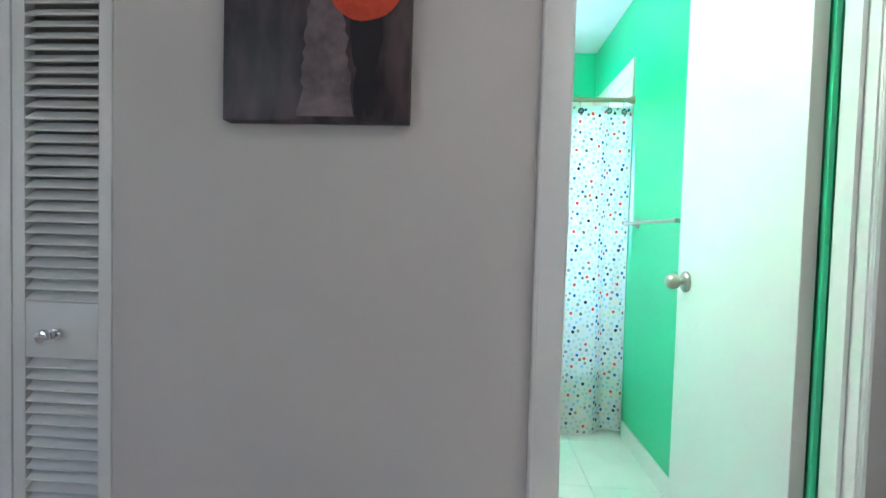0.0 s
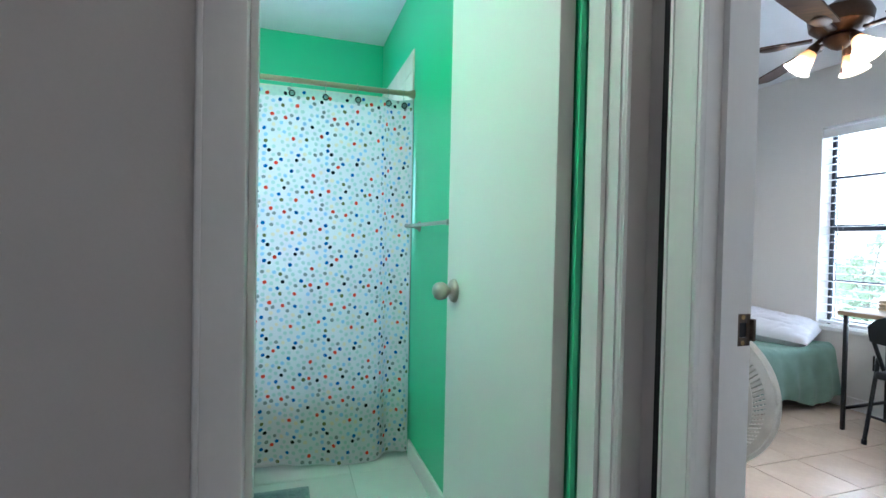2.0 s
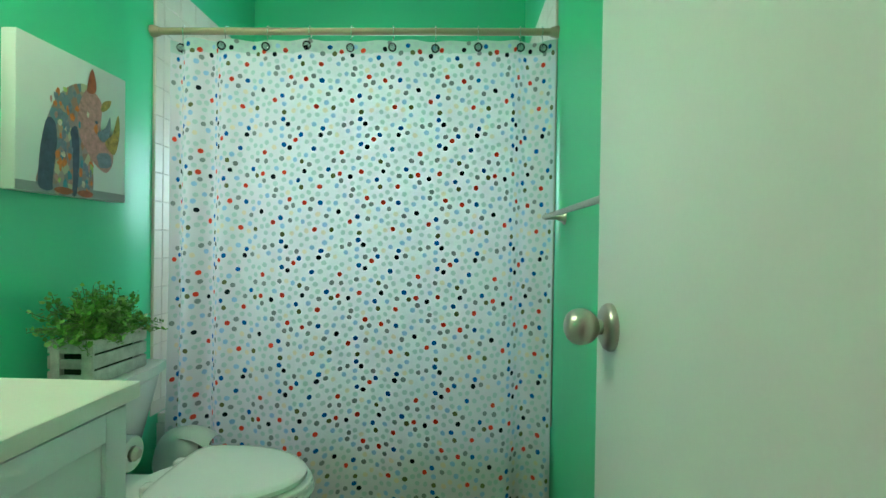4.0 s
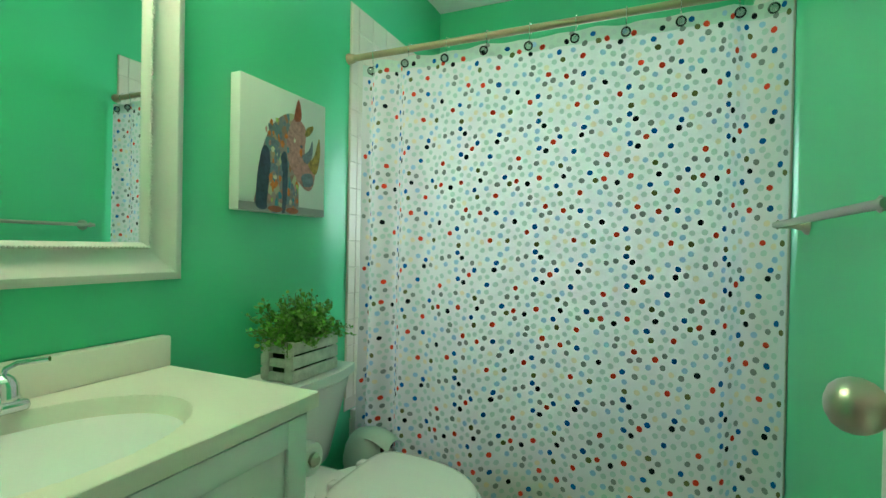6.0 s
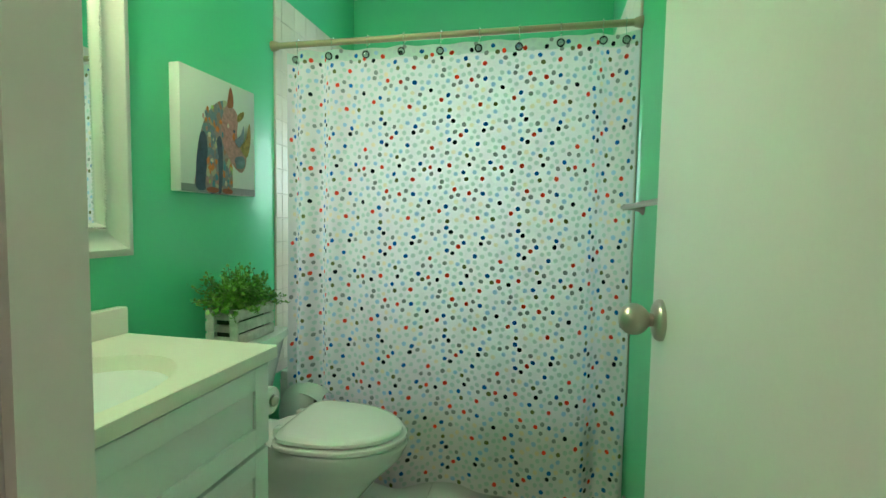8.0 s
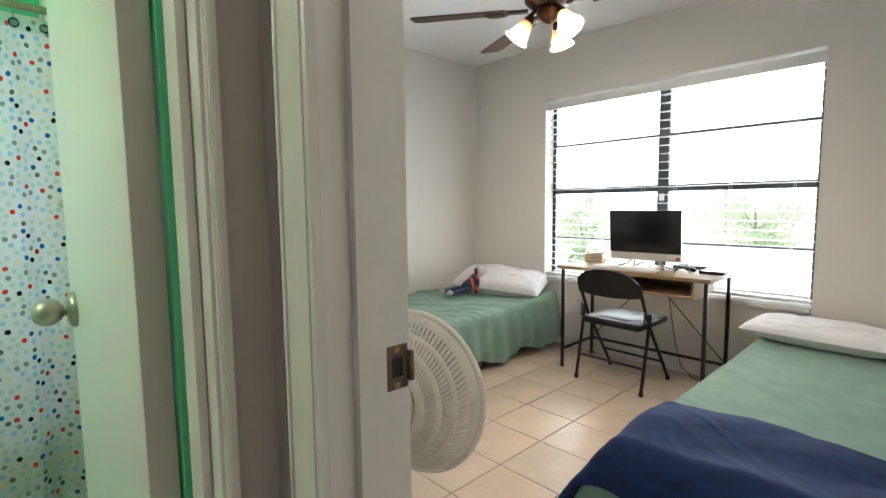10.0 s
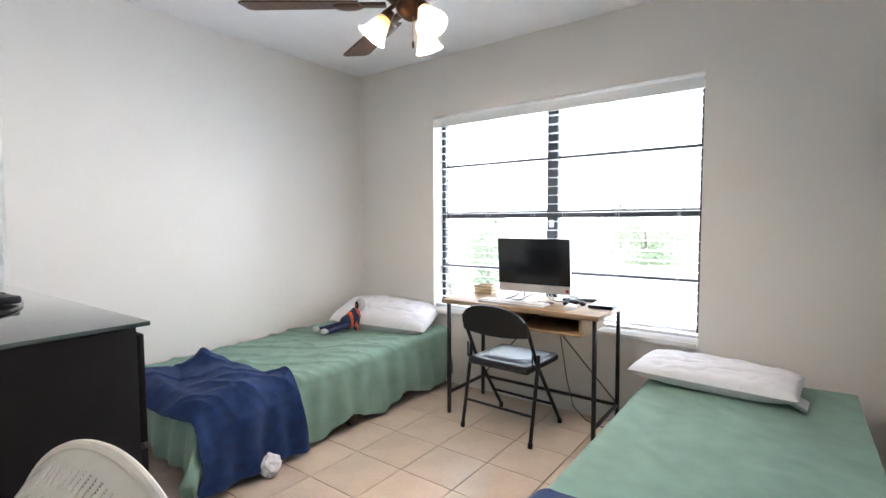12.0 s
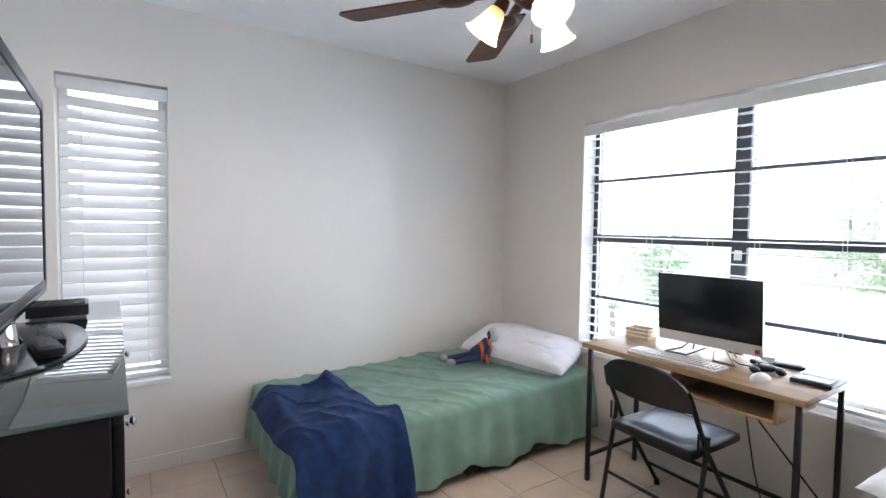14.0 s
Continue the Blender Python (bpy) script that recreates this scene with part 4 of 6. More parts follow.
def toilet():
    t = thing("toilet", "white porcelain toilet with its lid closed", "toilet", pose(0.868, 3.835, 0))

    def egg(u, a, front, back, half, square):
        """A point on an egg-shaped outline; x runs forwards."""
        th = 2 * math.pi * u
        c, s = math.cos(th), math.sin(th)
        if c < 0 and square > 2:
            k = (abs(c) ** square + abs(s) ** square) ** (-1 / square)
            return (a + back * c * k, half * s * k)
        return (a + (front if c > 0 else back) * c, half * s)

    def body(rows, square=2):
        bm = B()
        rings = []
        for z, a, fr, bk, half in rows:
            rings.append([bm.verts.new((*egg(k / 40, a, fr, bk, half, square), z)) for k in range(40)])
        for r0, r1 in zip(rings, rings[1:]):
            for k in range(40):
                bm.faces.new((r0[k], r0[(k + 1) % 40], r1[(k + 1) % 40], r1[k]))
        bm.faces.new(rings[0][::-1])
        bm.faces.new(rings[-1])
        return bm

    part("bowl", body([(0.0, 0.36, 0.20, 0.20, 0.105), (0.03, 0.36, 0.20, 0.20, 0.105), (0.15, 0.38, 0.18, 0.18, 0.095), (0.25, 0.42, 0.22, 0.2, 0.13), (0.33, 0.45, 0.27, 0.23, 0.17), (0.375, 0.46, 0.282, 0.23, 0.182), (0.385, 0.46, 0.28, 0.23, 0.18)]), PORCELAIN, t)
    part("seat", body([(0.387, 0.46, 0.270, 0.135, 0.178), (0.392, 0.46, 0.276, 0.140, 0.183), (0.402, 0.46, 0.276, 0.140, 0.183), (0.406, 0.46, 0.272, 0.137, 0.180)], 5), PORCELAIN, t)
    part("lid", body([(0.409, 0.46, 0.255, 0.128, 0.168), (0.413, 0.46, 0.261, 0.133, 0.173), (0.424, 0.46, 0.260, 0.132, 0.172), (0.431, 0.46, 0.252, 0.124, 0.164), (0.434, 0.46, 0.235, 0.108, 0.148), (0.437, 0.46, 0.12, 0.05, 0.07)], 5), PORCELAIN, t)
    for y in (-0.075, 0.075):
        part("hinge_cap", box(B(), 0.300, 0.335, y - 0.018, y + 0.018, 0.388, 0.422, 0.008, 3), PORCELAIN, t)
    def slab(z0, z1, d0, d1, h0, h1):
        bm = B()
        rings = []
        for f in (0.0, 0.04, 0.96, 1.0):
            z = z0 + (z1 - z0) * f
            d, hh = d0 + (d1 - d0) * f, h0 + (h1 - h0) * f
            k = 0.008 if f in (0.0, 1.0) else 0.0
            pts = []
            for i in range(21):
                s = -1 + 2 * i / 20
                bow = 0.030 * (1 - abs(s) ** 2.5)
                pts.append((d - 0.030 + bow - k, s * (hh - k)))
            rings.append([bm.verts.new((0.006, -hh + k, z))] + [bm.verts.new((x, y, z)) for x, y in pts] + [bm.verts.new((0.006, hh - k, z))])
        for r0, r1 in zip(rings, rings[1:]):
            for k in range(len(r0)):
                l = (k + 1) % len(r0)
                bm.faces.new((r0[k], r0[l], r1[l], r1[k]))
        bm.faces.new(rings[0][::-1])
        bm.faces.new(rings[-1])
        return bm
    part("tank", slab(0.36, 0.656, 0.150, 0.200, 0.155, 0.207), PORCELAIN, t)
    part("tank_lid", slab(0.657, 0.688, 0.212, 0.212, 0.217, 0.217), PORCELAIN, t)
    part("bowl_neck", box(B(), 0.02, 0.30, -0.10, 0.10, 0.20, 0.372, 0.03, 3), PORCELAIN, t)
    lever = part("flush_lever", rod(B(), (0.172, -0.15, 0.61), (0.196, -0.15, 0.61), 0.010), CHROME, t, "chrome flush lever")
    part("lever_arm", box(B(), 0.196, 0.202, -0.16, -0.08, 0.602, 0.618, 0.003), CHROME, lever)


toilet()


def waste_bin():
    t = thing("waste_bin", "small pale grey swing-top waste bin beside the toilet", "waste bin", pose(1.060, 4.135, 0) @ Matrix.Diagonal((0.92, 0.88, 1.09, 1)))
    plastic = material("pale_grey_plastic", (0.55, 0.60, 0.57), 0.45, vary=0.04)
    part("bucket", lathe(B(), [(0.0, 0.0), (0.078, 0.0), (0.082, 0.01), (0.096, 0.27), (0.100, 0.275), (0.100, 0.285)], None, 32), plastic, t)
    bm = B()
    lathe(bm, [(0.101, 0.284), (0.100, 0.300), (0.092, 0.335), (0.074, 0.365), (0.050, 0.384), (0.0, 0.392)], None, 32)
    lid = part("lid", bm, plastic, t)
    # Flat black patch painted on the lid as the shade under the flap.
    part("opening_shade", blob(B(), 0.0, 0.345, 0.055, 0.028, 0.0, 0.05, x_axis=False), BLACKMETAL, lid, "dark patch put in for the shaded gap under the flap", smooth=False, at=pose(0.088, 0, 0.0))
    part("swing_flap", sheet(B(), lambda u, v: Vector((0.018 + 0.105 * u, -0.062 + 0.124 * v, 0.398 - 0.030 * u ** 2.2 - 0.022 * (2 * v - 1) ** 2)), 12, 12, 0.004), plastic, lid, "tilted flap of the lid")


waste_bin()


def crate_plant():
    wood = material("whitewashed_wood", (0.55, 0.54, 0.49), 0.8, vary=0.30, scale=30, grain=200, bump=0.4)
    t = thing("planter_crate", "whitewashed slatted wooden crate holding green plants on the toilet tank", "planter", pose(0.928, 3.738, 0.6885))
    D, L, Hh = 0.112, 0.218, 0.122
    for y in (0.0, L - 0.014):
        for x in (0.0, D - 0.026):
            part("corner_post", box(B(), x, x + 0.026, y, y + 0.014, 0, Hh, 0.0012), wood, t)
    for i in range(3):
        z = 0.003 + i * 0.0415
        for x in (-0.0065, D + 0.0005):
            part("slat", box(B(), x, x + 0.006, 0.0, L, z, z + 0.035, 0.0012), wood, t)
        for y in (-0.0045, L - 0.0095):
            part("slat", box(B(), 0.0262, D - 0.0262, y + 0.006, y + 0.012, z, z + 0.026, 0.001), wood, t)
    part("bottom", box(B(), 0.0265, D - 0.0265, 0.016, L - 0.016, 0.004, 0.10), material("dark_moss", (0.03, 0.05, 0.02), 1.0, vary=0.4, scale=60, bump=0.6), t, "dark moss filling")
    g = thing("artificial_plant", "bushy small-leaved green plant growing from the crate", "plant", pose(0.985, 3.838, 0.775))
    leaf_green = material("small_green_leaf", (0.12, 0.32, 0.035), 0.42, vary=0.45, scale=18, grain=150)
    stem_green = material("green_stem", (0.10, 0.16, 0.05), 0.6)
    rnd = random.Random(4)
    leaves, stems = B(), B()
    for s in range(190):
        a = rnd.uniform(0, 2 * math.pi)
        spread = rnd.uniform(0.0, 1.0) ** 0.6
        base = Vector((rnd.uniform(-0.025, 0.025), rnd.uniform(-0.085, 0.085), 0))
        tip = base + Vector((0.100 * spread * math.cos(a), 0.165 * spread * math.sin(a) - 0.016, 0.165 - 0.125 * spread ** 1.5 + rnd.uniform(-0.035, 0.022)))
        tip.x = max(-0.095, tip.x)
        mid = (base + tip) / 2 + Vector((0, 0, 0.035))
        tube(stems, [base, mid, tip], 0.0010, 4)
        for k in range(13):
            f = 0.30 + 0.70 * k / 12
            p = (1 - f) ** 2 * base + 2 * f * (1 - f) * mid + f * f * tip
            d = Vector((rnd.uniform(-1, 1), rnd.uniform(-1, 1), rnd.uniform(-0.2, 1.0))).normalized()
            side = d.cross(Vector((rnd.uniform(-1, 1), rnd.uniform(-1, 1), 1))).normalized()
            ln = rnd.uniform(0.014, 0.026) * (1.15 - 0.45 * f)
            q = p + d * 0.002
            up = d.cross(side) * 0.0022
            row = [leaves.verts.new(q), leaves.verts.new(q + d * ln * 0.35 + side * ln * 0.30 + up), leaves.verts.new(q + d * ln * 0.75 + side * ln * 0.26 + up), leaves.verts.new(q + d * ln),
                   leaves.verts.new(q + d * ln * 0.75 - side * ln * 0.26 + up), leaves.verts.new(q + d * ln * 0.35 - side * ln * 0.30 + up)]
            leaves.faces.new(row)
    part("stem", stems, stem_green, g)
    part("foliage", leaves, leaf_green, g)


crate_plant()


def bath_mat():
    cloth = material("grey_bath_mat", (0.20, 0.24, 0.26), 0.95, vary=0.15, scale=30, grain=400, bump=0.8, sheen=0.4)
    t = thing("bath_mat", "grey plush bath mat on the marble-look floor", "bath mat", pose(1.56, 3.60, 0.0005))
    rnd = random.Random(2)
    part("tufted_top", sheet(B(), lambda u, v: Vector((0.30 * u, 0.43 * v, 0.004 + 0.014 * min(1, 9 * min(u, 1 - u, v, 1 - v)) ** 0.5 + 0.003 * noise.noise(Vector((u * 30, v * 40, 0))))), 50, 66, 0.003), cloth, t)


bath_mat()


# ---- bedroom: beds ----
GREENCLOTH = material("sage_green_fleece", (0.180, 0.292, 0.234), 0.95, vary=0.14, scale=9, grain=350, bump=0.35, sheen=0.1)
BLUECLOTH = material("navy_blue_fleece", (0.007, 0.026, 0.100), 0.95, vary=0.4, scale=22, grain=350, bump=0.6, sheen=0.02)
PILLOWWHITE = material("white_pillowcase", (0.74, 0.73, 0.76), 0.9, vary=0.05, scale=10, grain=350, bump=0.2)
DARKWOOD = material("dark_brown_wood", (0.05, 0.022, 0.014), 0.4, vary=0.3, scale=20, bump=0.1)
MATTRESS = material("cream_mattress", (0.60, 0.56, 0.50), 0.9, vary=0.05, bump=0.2)


def bed(label, at, length, width, top):
    """A low bed; local x from foot to head, y from its wall side to its open side."""
    t = thing("bed", label, "bed", at, "low single beds")
    part("mattress", box(B(), 0.01, length - 0.01, 0.01, width - 0.01, 0.17, top, 0.045, 4), MATTRESS, t)
    part("bed_frame", box(B(), 0.03, length - 0.03, 0.03, width - 0.03, 0.11, 0.168, 0.006), DARKWOOD, t)
    for x in (0.07, length / 2, length - 0.07):
        for y in (0.06, width - 0.06):
            part("leg", box(B(), x - 0.03, x + 0.03, y - 0.03, y + 0.03, 0, 0.109, 0.004), DARKWOOD, t)
    return t


def round_edge(d, r):
    """Turns a length past a bed's edge into a way out and a way down round that edge."""
    if d <= -r:
        return d, 0.0
    a, q = d + r, math.pi * r / 2
    if a < q:
        return -r + r * math.sin(a / r), r * (1 - math.cos(a / r))
    return 0.0, r + (a - q)


def draped(name, label, category, at, x0, x1, y0, y1, side, top, mat, hems, grid, seed, fold, wrinkle, group, lift=0.0, own=0.0, flare=0.0, thick=0.005, rise=0.0, peak=None, slant=0.0):
    """Cloth on a bed from x0 to x1 and y0 to y1, hanging over the foot (x < 0) and the open side (y > side). lift raises it over another cloth of the same seed."""
    t = thing(name, label, category, at, group)

    def cloth(u, v):
        a = x0 + (x1 - x0 + flare * (v - 0.5)) * u
        b = y0 + (y1 - y0) * v
        a += hems[0] * noise.noise(Vector((0, b * 4.0, seed + own * 9 + 5))) * max(0, 0.5 - u) * 2
        b += hems[1] * noise.noise(Vector((a * 4.0, 0, seed + own * 9 + 3))) * max(0, v - 0.5) * 2
        a += slant * v * (1 - u)
        if own:
            a += 0.030 * noise.noise(Vector((0, b * 3.0, seed + 31))) * max(0, u - 0.5) * 2
            b += 0.030 * noise.noise(Vector((a * 5.0, 0, seed + 33))) * max(0, 0.5 - v) * 2
        n1 = noise.noise(Vector((a * 3.1, b * 3.1, seed)))
        oa, za = round_edge(-a, 0.05)
        ob, zb = round_edge(b - side, 0.05)
        drop = math.hypot(za, zb)
        lim = top - 0.012
        d0 = 0.75 * lim
        if drop > d0:
            drop = d0 + (lim - d0) * math.tanh((drop - d0) / (lim - d0))
        hang = max(0.0, min(1.0, (drop - 0.03) / 0.22))
        x, y = -oa, side + ob
        wave = math.sin(2 * math.pi * (a / 0.155 + 0.5 * noise.noise(Vector((a * 2.2, 0, seed + 9)))))
        wave2 = math.sin(2 * math.pi * (b / 0.17 + 0.4 * noise.noise(Vector((0, b * 2.2, seed + 8)))))
        sb, sa = min(1.0, zb / 0.08), min(1.0, za / 0.08)
        y += hang * sb * (0.012 + fold * (0.6 + 0.4 * wave + 0.5 * n1) + 0.02 * noise.noise(Vector((a * 5, drop * 3, seed))))
        x -= hang * sa * (0.012 + fold * (0.6 + 0.4 * wave2 + 0.5 * n1))
        if za > 0 and zb > 0:
            turn = math.atan2(zb, za)
            out = 0.10 * hang * math.sin(2 * turn)
            x -= out * math.cos(turn)
            y += out * math.sin(turn)
        ridge = 0.0
        for k in range(4):
            c = noise.noise(Vector((a * (2.0 + k) + k, b * (2.6 + 0.5 * k) + 0.6 * a * (k - 1), seed + 20 + k)))
            ridge += (1 - min(1.0, abs(c) * 5)) ** 2 * 0.45
        c = noise.noise(Vector((6.5 * (0.80 * a - 0.60 * b), 1.5 * (0.60 * a + 0.80 * b), seed + 60)))
        ridge = 0.45 * ridge + 1.2 * (1 - min(1.0, abs(c) * 4.5)) ** 2 * (0.5 + 0.5 * n1)
        z = top + rise * max(0.0, a) * (1 - hang) - drop + (1 - hang) * (wrinkle * (ridge + 0.6 * n1) + 0.004)
        if peak:
            z += peak[2] * math.exp(-((a - peak[0]) / 0.045) ** 2 - ((b - peak[1]) / 0.07) ** 2)
        if lift:
            extra = lift + own * abs(noise.noise(Vector((a * 4.5, b * 3.2 + 1.3 * a, seed + 40)))) + 0.5 * own * (1 + math.sin(16 * a + 5 * b))
            x -= extra * sa
            y += extra * sb
            z += extra * (1 - max(sa, sb) * 0.9)
        return Vector((x, y, max(z, 0.004 + 0.002 * u)))

    part("cloth", sheet(B(), cloth, grid[0], grid[1], thick), mat, t)
    return t


BED_TOP = 0.415
bed("low single bed with a green cover along the bedroom wall", pose(3.60, 5.105, 0) @ Matrix.Diagonal((1, -1, 1, 1)), 1.87, 0.925, BED_TOP - 0.045)
bed("low single bed with a green cover beside the closet", pose(3.45, 1.875, 0), 1.95, 0.825, BED_TOP)
wall_side = pose(3.60, 5.105, 0) @ Matrix.Diagonal((1, -1, 1, 1))
draped("bed_cover", "rumpled sage green fleece cover hanging over the bed", "bed cover", wall_side, -0.24, 1.865, 0.005, 1.235, 0.925, BED_TOP - 0.036, GREENCLOTH, (0.10, 0.07), (190, 130), 3.0, 0.030, 0.019, "green fleece bed covers", rise=0.022)
draped("bed_cover", "smooth sage green fleece cover on the bed", "bed cover", pose(3.45, 1.875, 0), -0.31, 1.945, -0.01, 1.16, 0.825, BED_TOP + 0.008, GREENCLOTH, (0.06, 0.05), (120, 80), 8.0, 0.012, 0.006, "green fleece bed covers")
draped("throw_blanket", "navy blue fleece throw hanging over the foot of the bed", "blanket", wall_side, -0.06, 0.46, 0.22, 1.270, 0.925, BED_TOP - 0.034, BLUECLOTH, (0.03, 0.03), (110, 150), 3.0, 0.034, 0.019, "navy blue throws", 0.016, 0.034, 0.16, rise=0.022, peak=(0.33, 0.33, 0.065), slant=0.05)
draped("throw_blanket", "navy blue fleece throw folded across the foot of the bed", "blanket", pose(3.45, 1.875, 0), -0.10, 0.39, 0.02, 1.02, 0.825, BED_TOP + 0.010, BLUECLOTH, (0.03, 0.03), (80, 100), 8.0, 0.012, 0.006, "navy blue throws", 0.022, 0.016, 0.04, 0.012)


def pillow(label, at, length, width, thick, seed, droop=0.0, flap=False):
    t = thing("pillow", label, "pillow", at, "white pillows")

    def half(s):
        def f(u, v):
            a, b = 2 * u - 1, 2 * v - 1
            e = max(0.0, (1 - abs(a) ** 3.2)) * max(0.0, (1 - abs(b) ** 3.2))
            pinch = 1 - 0.10 * (1 - abs(b)) * abs(a) ** 2 - 0.0
            pinch2 = 1 - 0.12 * (1 - abs(a)) * abs(b) ** 2
            z = s * thick / 2 * e ** 0.42
            w = 0.012 * noise.noise(Vector((a * 2.3, b * 2.3, seed))) + 0.006 * noise.noise(Vector((a * 6, b * 6, seed + 2)))
            crease = 0.012 * (1 - min(1, abs(noise.noise(Vector((a * 1.7 + b, b * 2.6, seed + 4)))) * 6))
            z += (w - crease) * e ** 0.5 if s > 0 else 0
            return Vector((a * width / 2 * pinch2, b * length / 2 * pinch, z + thick * 0.42 - droop * a * a * 0.02))
        return f

    bm = B()
    sheet(bm, half(1), 44, 60)
    sheet(bm, half(-1), 20, 30)
    part("pillowcase", bm, PILLOWWHITE, t)
    if flap:
        part("open_hem", sheet(B(), lambda u, v: Vector((-width * 0.44 + width * 0.34 * u + 0.012 * math.sin(9 * u), -length * 0.445 - 0.065 * v, thick * 0.30 + 0.016 * math.sin(11 * u + 2) - 0.030 * v)), 16, 6, 0.003), PILLOWWHITE, t, "loose open end of the pillowcase")
    return t


pillow("plump white pillow at the head of the bed", pose(5.260, 4.610, BED_TOP + 0.016, 4, -11, 20), 0.74, 0.45, 0.195, 2.0)
pillow("flat white pillow lying on the green cover", pose(5.185, 2.405, BED_TOP + 0.018, 0, 0, -4), 0.68, 0.40, 0.122, 6.0, flap=True)


def doll():
    """A soft toy lying against the pillow, as one plain shape."""
    bm = B()
    def ball(c, r, s=(1, 1, 1)):
        bmesh.ops.create_uvsphere(bm, u_segments=14, v_segments=10, radius=r, matrix=Matrix.Translation(c) @ Matrix.Diagonal((*s, 1)))
    ball((0.0, 0, 0.060), 0.048, (1.3, 0.95, 1.0))
    rod(bm, (0.00, 0, 0.065), (0.075, 0.0, 0.125), 0.044, 0.036, 14)
    ball((0.105, 0, 0.165), 0.043, (0.9, 0.9, 1.1))
    for s in (-1, 1):
        rod(bm, (-0.02, 0.03 * s, 0.045), (-0.185, 0.055 * s + 0.03, 0.022), 0.020, 0.015, 10)
        ball((-0.205, 0.055 * s + 0.03, 0.030), 0.021, (1.3, 0.8, 1.0))
        rod(bm, (0.06, 0.045 * s, 0.105), (0.010, 0.085 * s, 0.035), 0.015, 0.013, 10)
        ball((0.005, 0.090 * s, 0.030), 0.019)
    m = bpy.data.materials.new("navy_and_orange_cloth")
    m.use_nodes = True
    n, link = m.node_tree.nodes, m.node_tree.links.new
    tc, sep, ramp = n.new("ShaderNodeTexCoord"), n.new("ShaderNodeSeparateXYZ"), n.new("ShaderNodeValToRGB")
    mr = n.new("ShaderNodeMapRange")
    mr.inputs["From Min"].default_value, mr.inputs["From Max"].default_value = -0.23, 0.15
    ramp.color_ramp.interpolation = "CONSTANT"
    e = ramp.color_ramp.elements
    e[0].position, e[0].color = 0.0, (0.40, 0.41, 0.38, 1)
    e[1].position, e[1].color = 0.135, (0.018, 0.028, 0.075, 1)
    for pos, c in ((0.595, (0.60, 0.10, 0.03)), (0.650, (0.018, 0.028, 0.075)), (0.735, (0.60, 0.10, 0.03)), (0.785, (0.03, 0.03, 0.05)), (0.80, (0.50, 0.49, 0.49))):
        x = e.new(pos)
        x.color = (*c, 1)
    link(tc.outputs["Object"], sep.inputs[0])
    link(sep.outputs["X"], mr.inputs["Value"])
    link(mr.outputs[0], ramp.inputs[0])
    link(ramp.outputs[0], n["Principled BSDF"].inputs["Base Color"])
    n["Principled BSDF"].inputs["Roughness"].default_value = 0.9
    ob = part("soft_toy", bm, m)
    ob.matrix_world = pose(4.925, 4.680, BED_TOP + 0.020, 0, 0, -8) @ Matrix.Scale(1.05, 4)
    tagged(ob, "soft toy in navy and orange leaning on the pillow", "toy")


doll()


def crumpled(name, label, category, at, size, mat, seed):
    bm = B()
    bmesh.ops.create_icosphere(bm, subdivisions=4, radius=1.0)
    for v in bm.verts:
        d = v.co.normalized()
        k = 1 + 0.35 * noise.noise(d * 1.6 + Vector((seed, 0, 0))) + 0.15 * noise.noise(d * 4 + Vector((seed, 3, 0)))
        v.co = Vector((d.x * size[0] * k, d.y * size[1] * k, max(0.0, size[2] + d.z * size[2] * k)))
    ob = part(name, bm, mat)
    ob.matrix_world = at
    return tagged(ob, label, category)


crumpled("sock", "white sock lying on the floor beside the bed", "sock", pose(3.905, 4.105, 0, 0, 0, 30), (0.062, 0.042, 0.050), PILLOWWHITE, 1)


# ---- bedroom: desk and chair ----
def wood_material(name, light, dark, scale=(3, 26, 26)):
    m = bpy.data.materials.new(name)
    m.use_nodes = True
    n, link = m.node_tree.nodes, m.node_tree.links.new
    tc, mp, no, ramp, bump = n.new("ShaderNodeTexCoord"), n.new("ShaderNodeMapping"), n.new("ShaderNodeTexNoise"), n.new("ShaderNodeValToRGB"), n.new("ShaderNodeBump")
    mp.inputs["Scale"].default_value = scale
    no.inputs["Scale"].default_value, no.inputs["Detail"].default_value, no.inputs["Distortion"].default_value = 1.2, 7, 0.6
    e = ramp.color_ramp.elements
    e[0].position, e[0].color = 0.3, (*dark, 1)
    e[1].position, e[1].color = 0.7, (*light, 1)
    bump.inputs["Strength"].default_value = 0.08
    link(tc.outputs["Object"], mp.inputs[0])
    link(mp.outputs[0], no.inputs["Vector"])
    link(no.outputs["Fac"], ramp.inputs[0])
    link(ramp.outputs[0], n["Principled BSDF"].inputs["Base Color"])
    link(no.outputs["Fac"], bump.inputs["Height"])
    link(bump.outputs[0], n["Principled BSDF"].inputs["Normal"])
    n["Principled BSDF"].inputs["Roughness"].default_value = 0.45
    n["Principled BSDF"].inputs["Specular IOR Level"].default_value = 0.12
    return m


OAK = wood_material("light_oak_laminate", (0.40, 0.28, 0.17), (0.29, 0.195, 0.115), (26, 3, 26))
PALEWOOD = wood_material("pale_pine", (0.62, 0.50, 0.34), (0.48, 0.36, 0.22))
BLACKPLASTIC = material("black_plastic", (0.012, 0.012, 0.014), 0.4, vary=0.1, bump=0.02, specular=0.25)
WHITEPLASTIC = material("white_plastic", (0.72, 0.70, 0.68), 0.35, vary=0.02, bump=0.01)
SCREEN = material("dark_screen_glass", (0.010, 0.012, 0.016), 0.22, vary=0.05, bump=0.0)
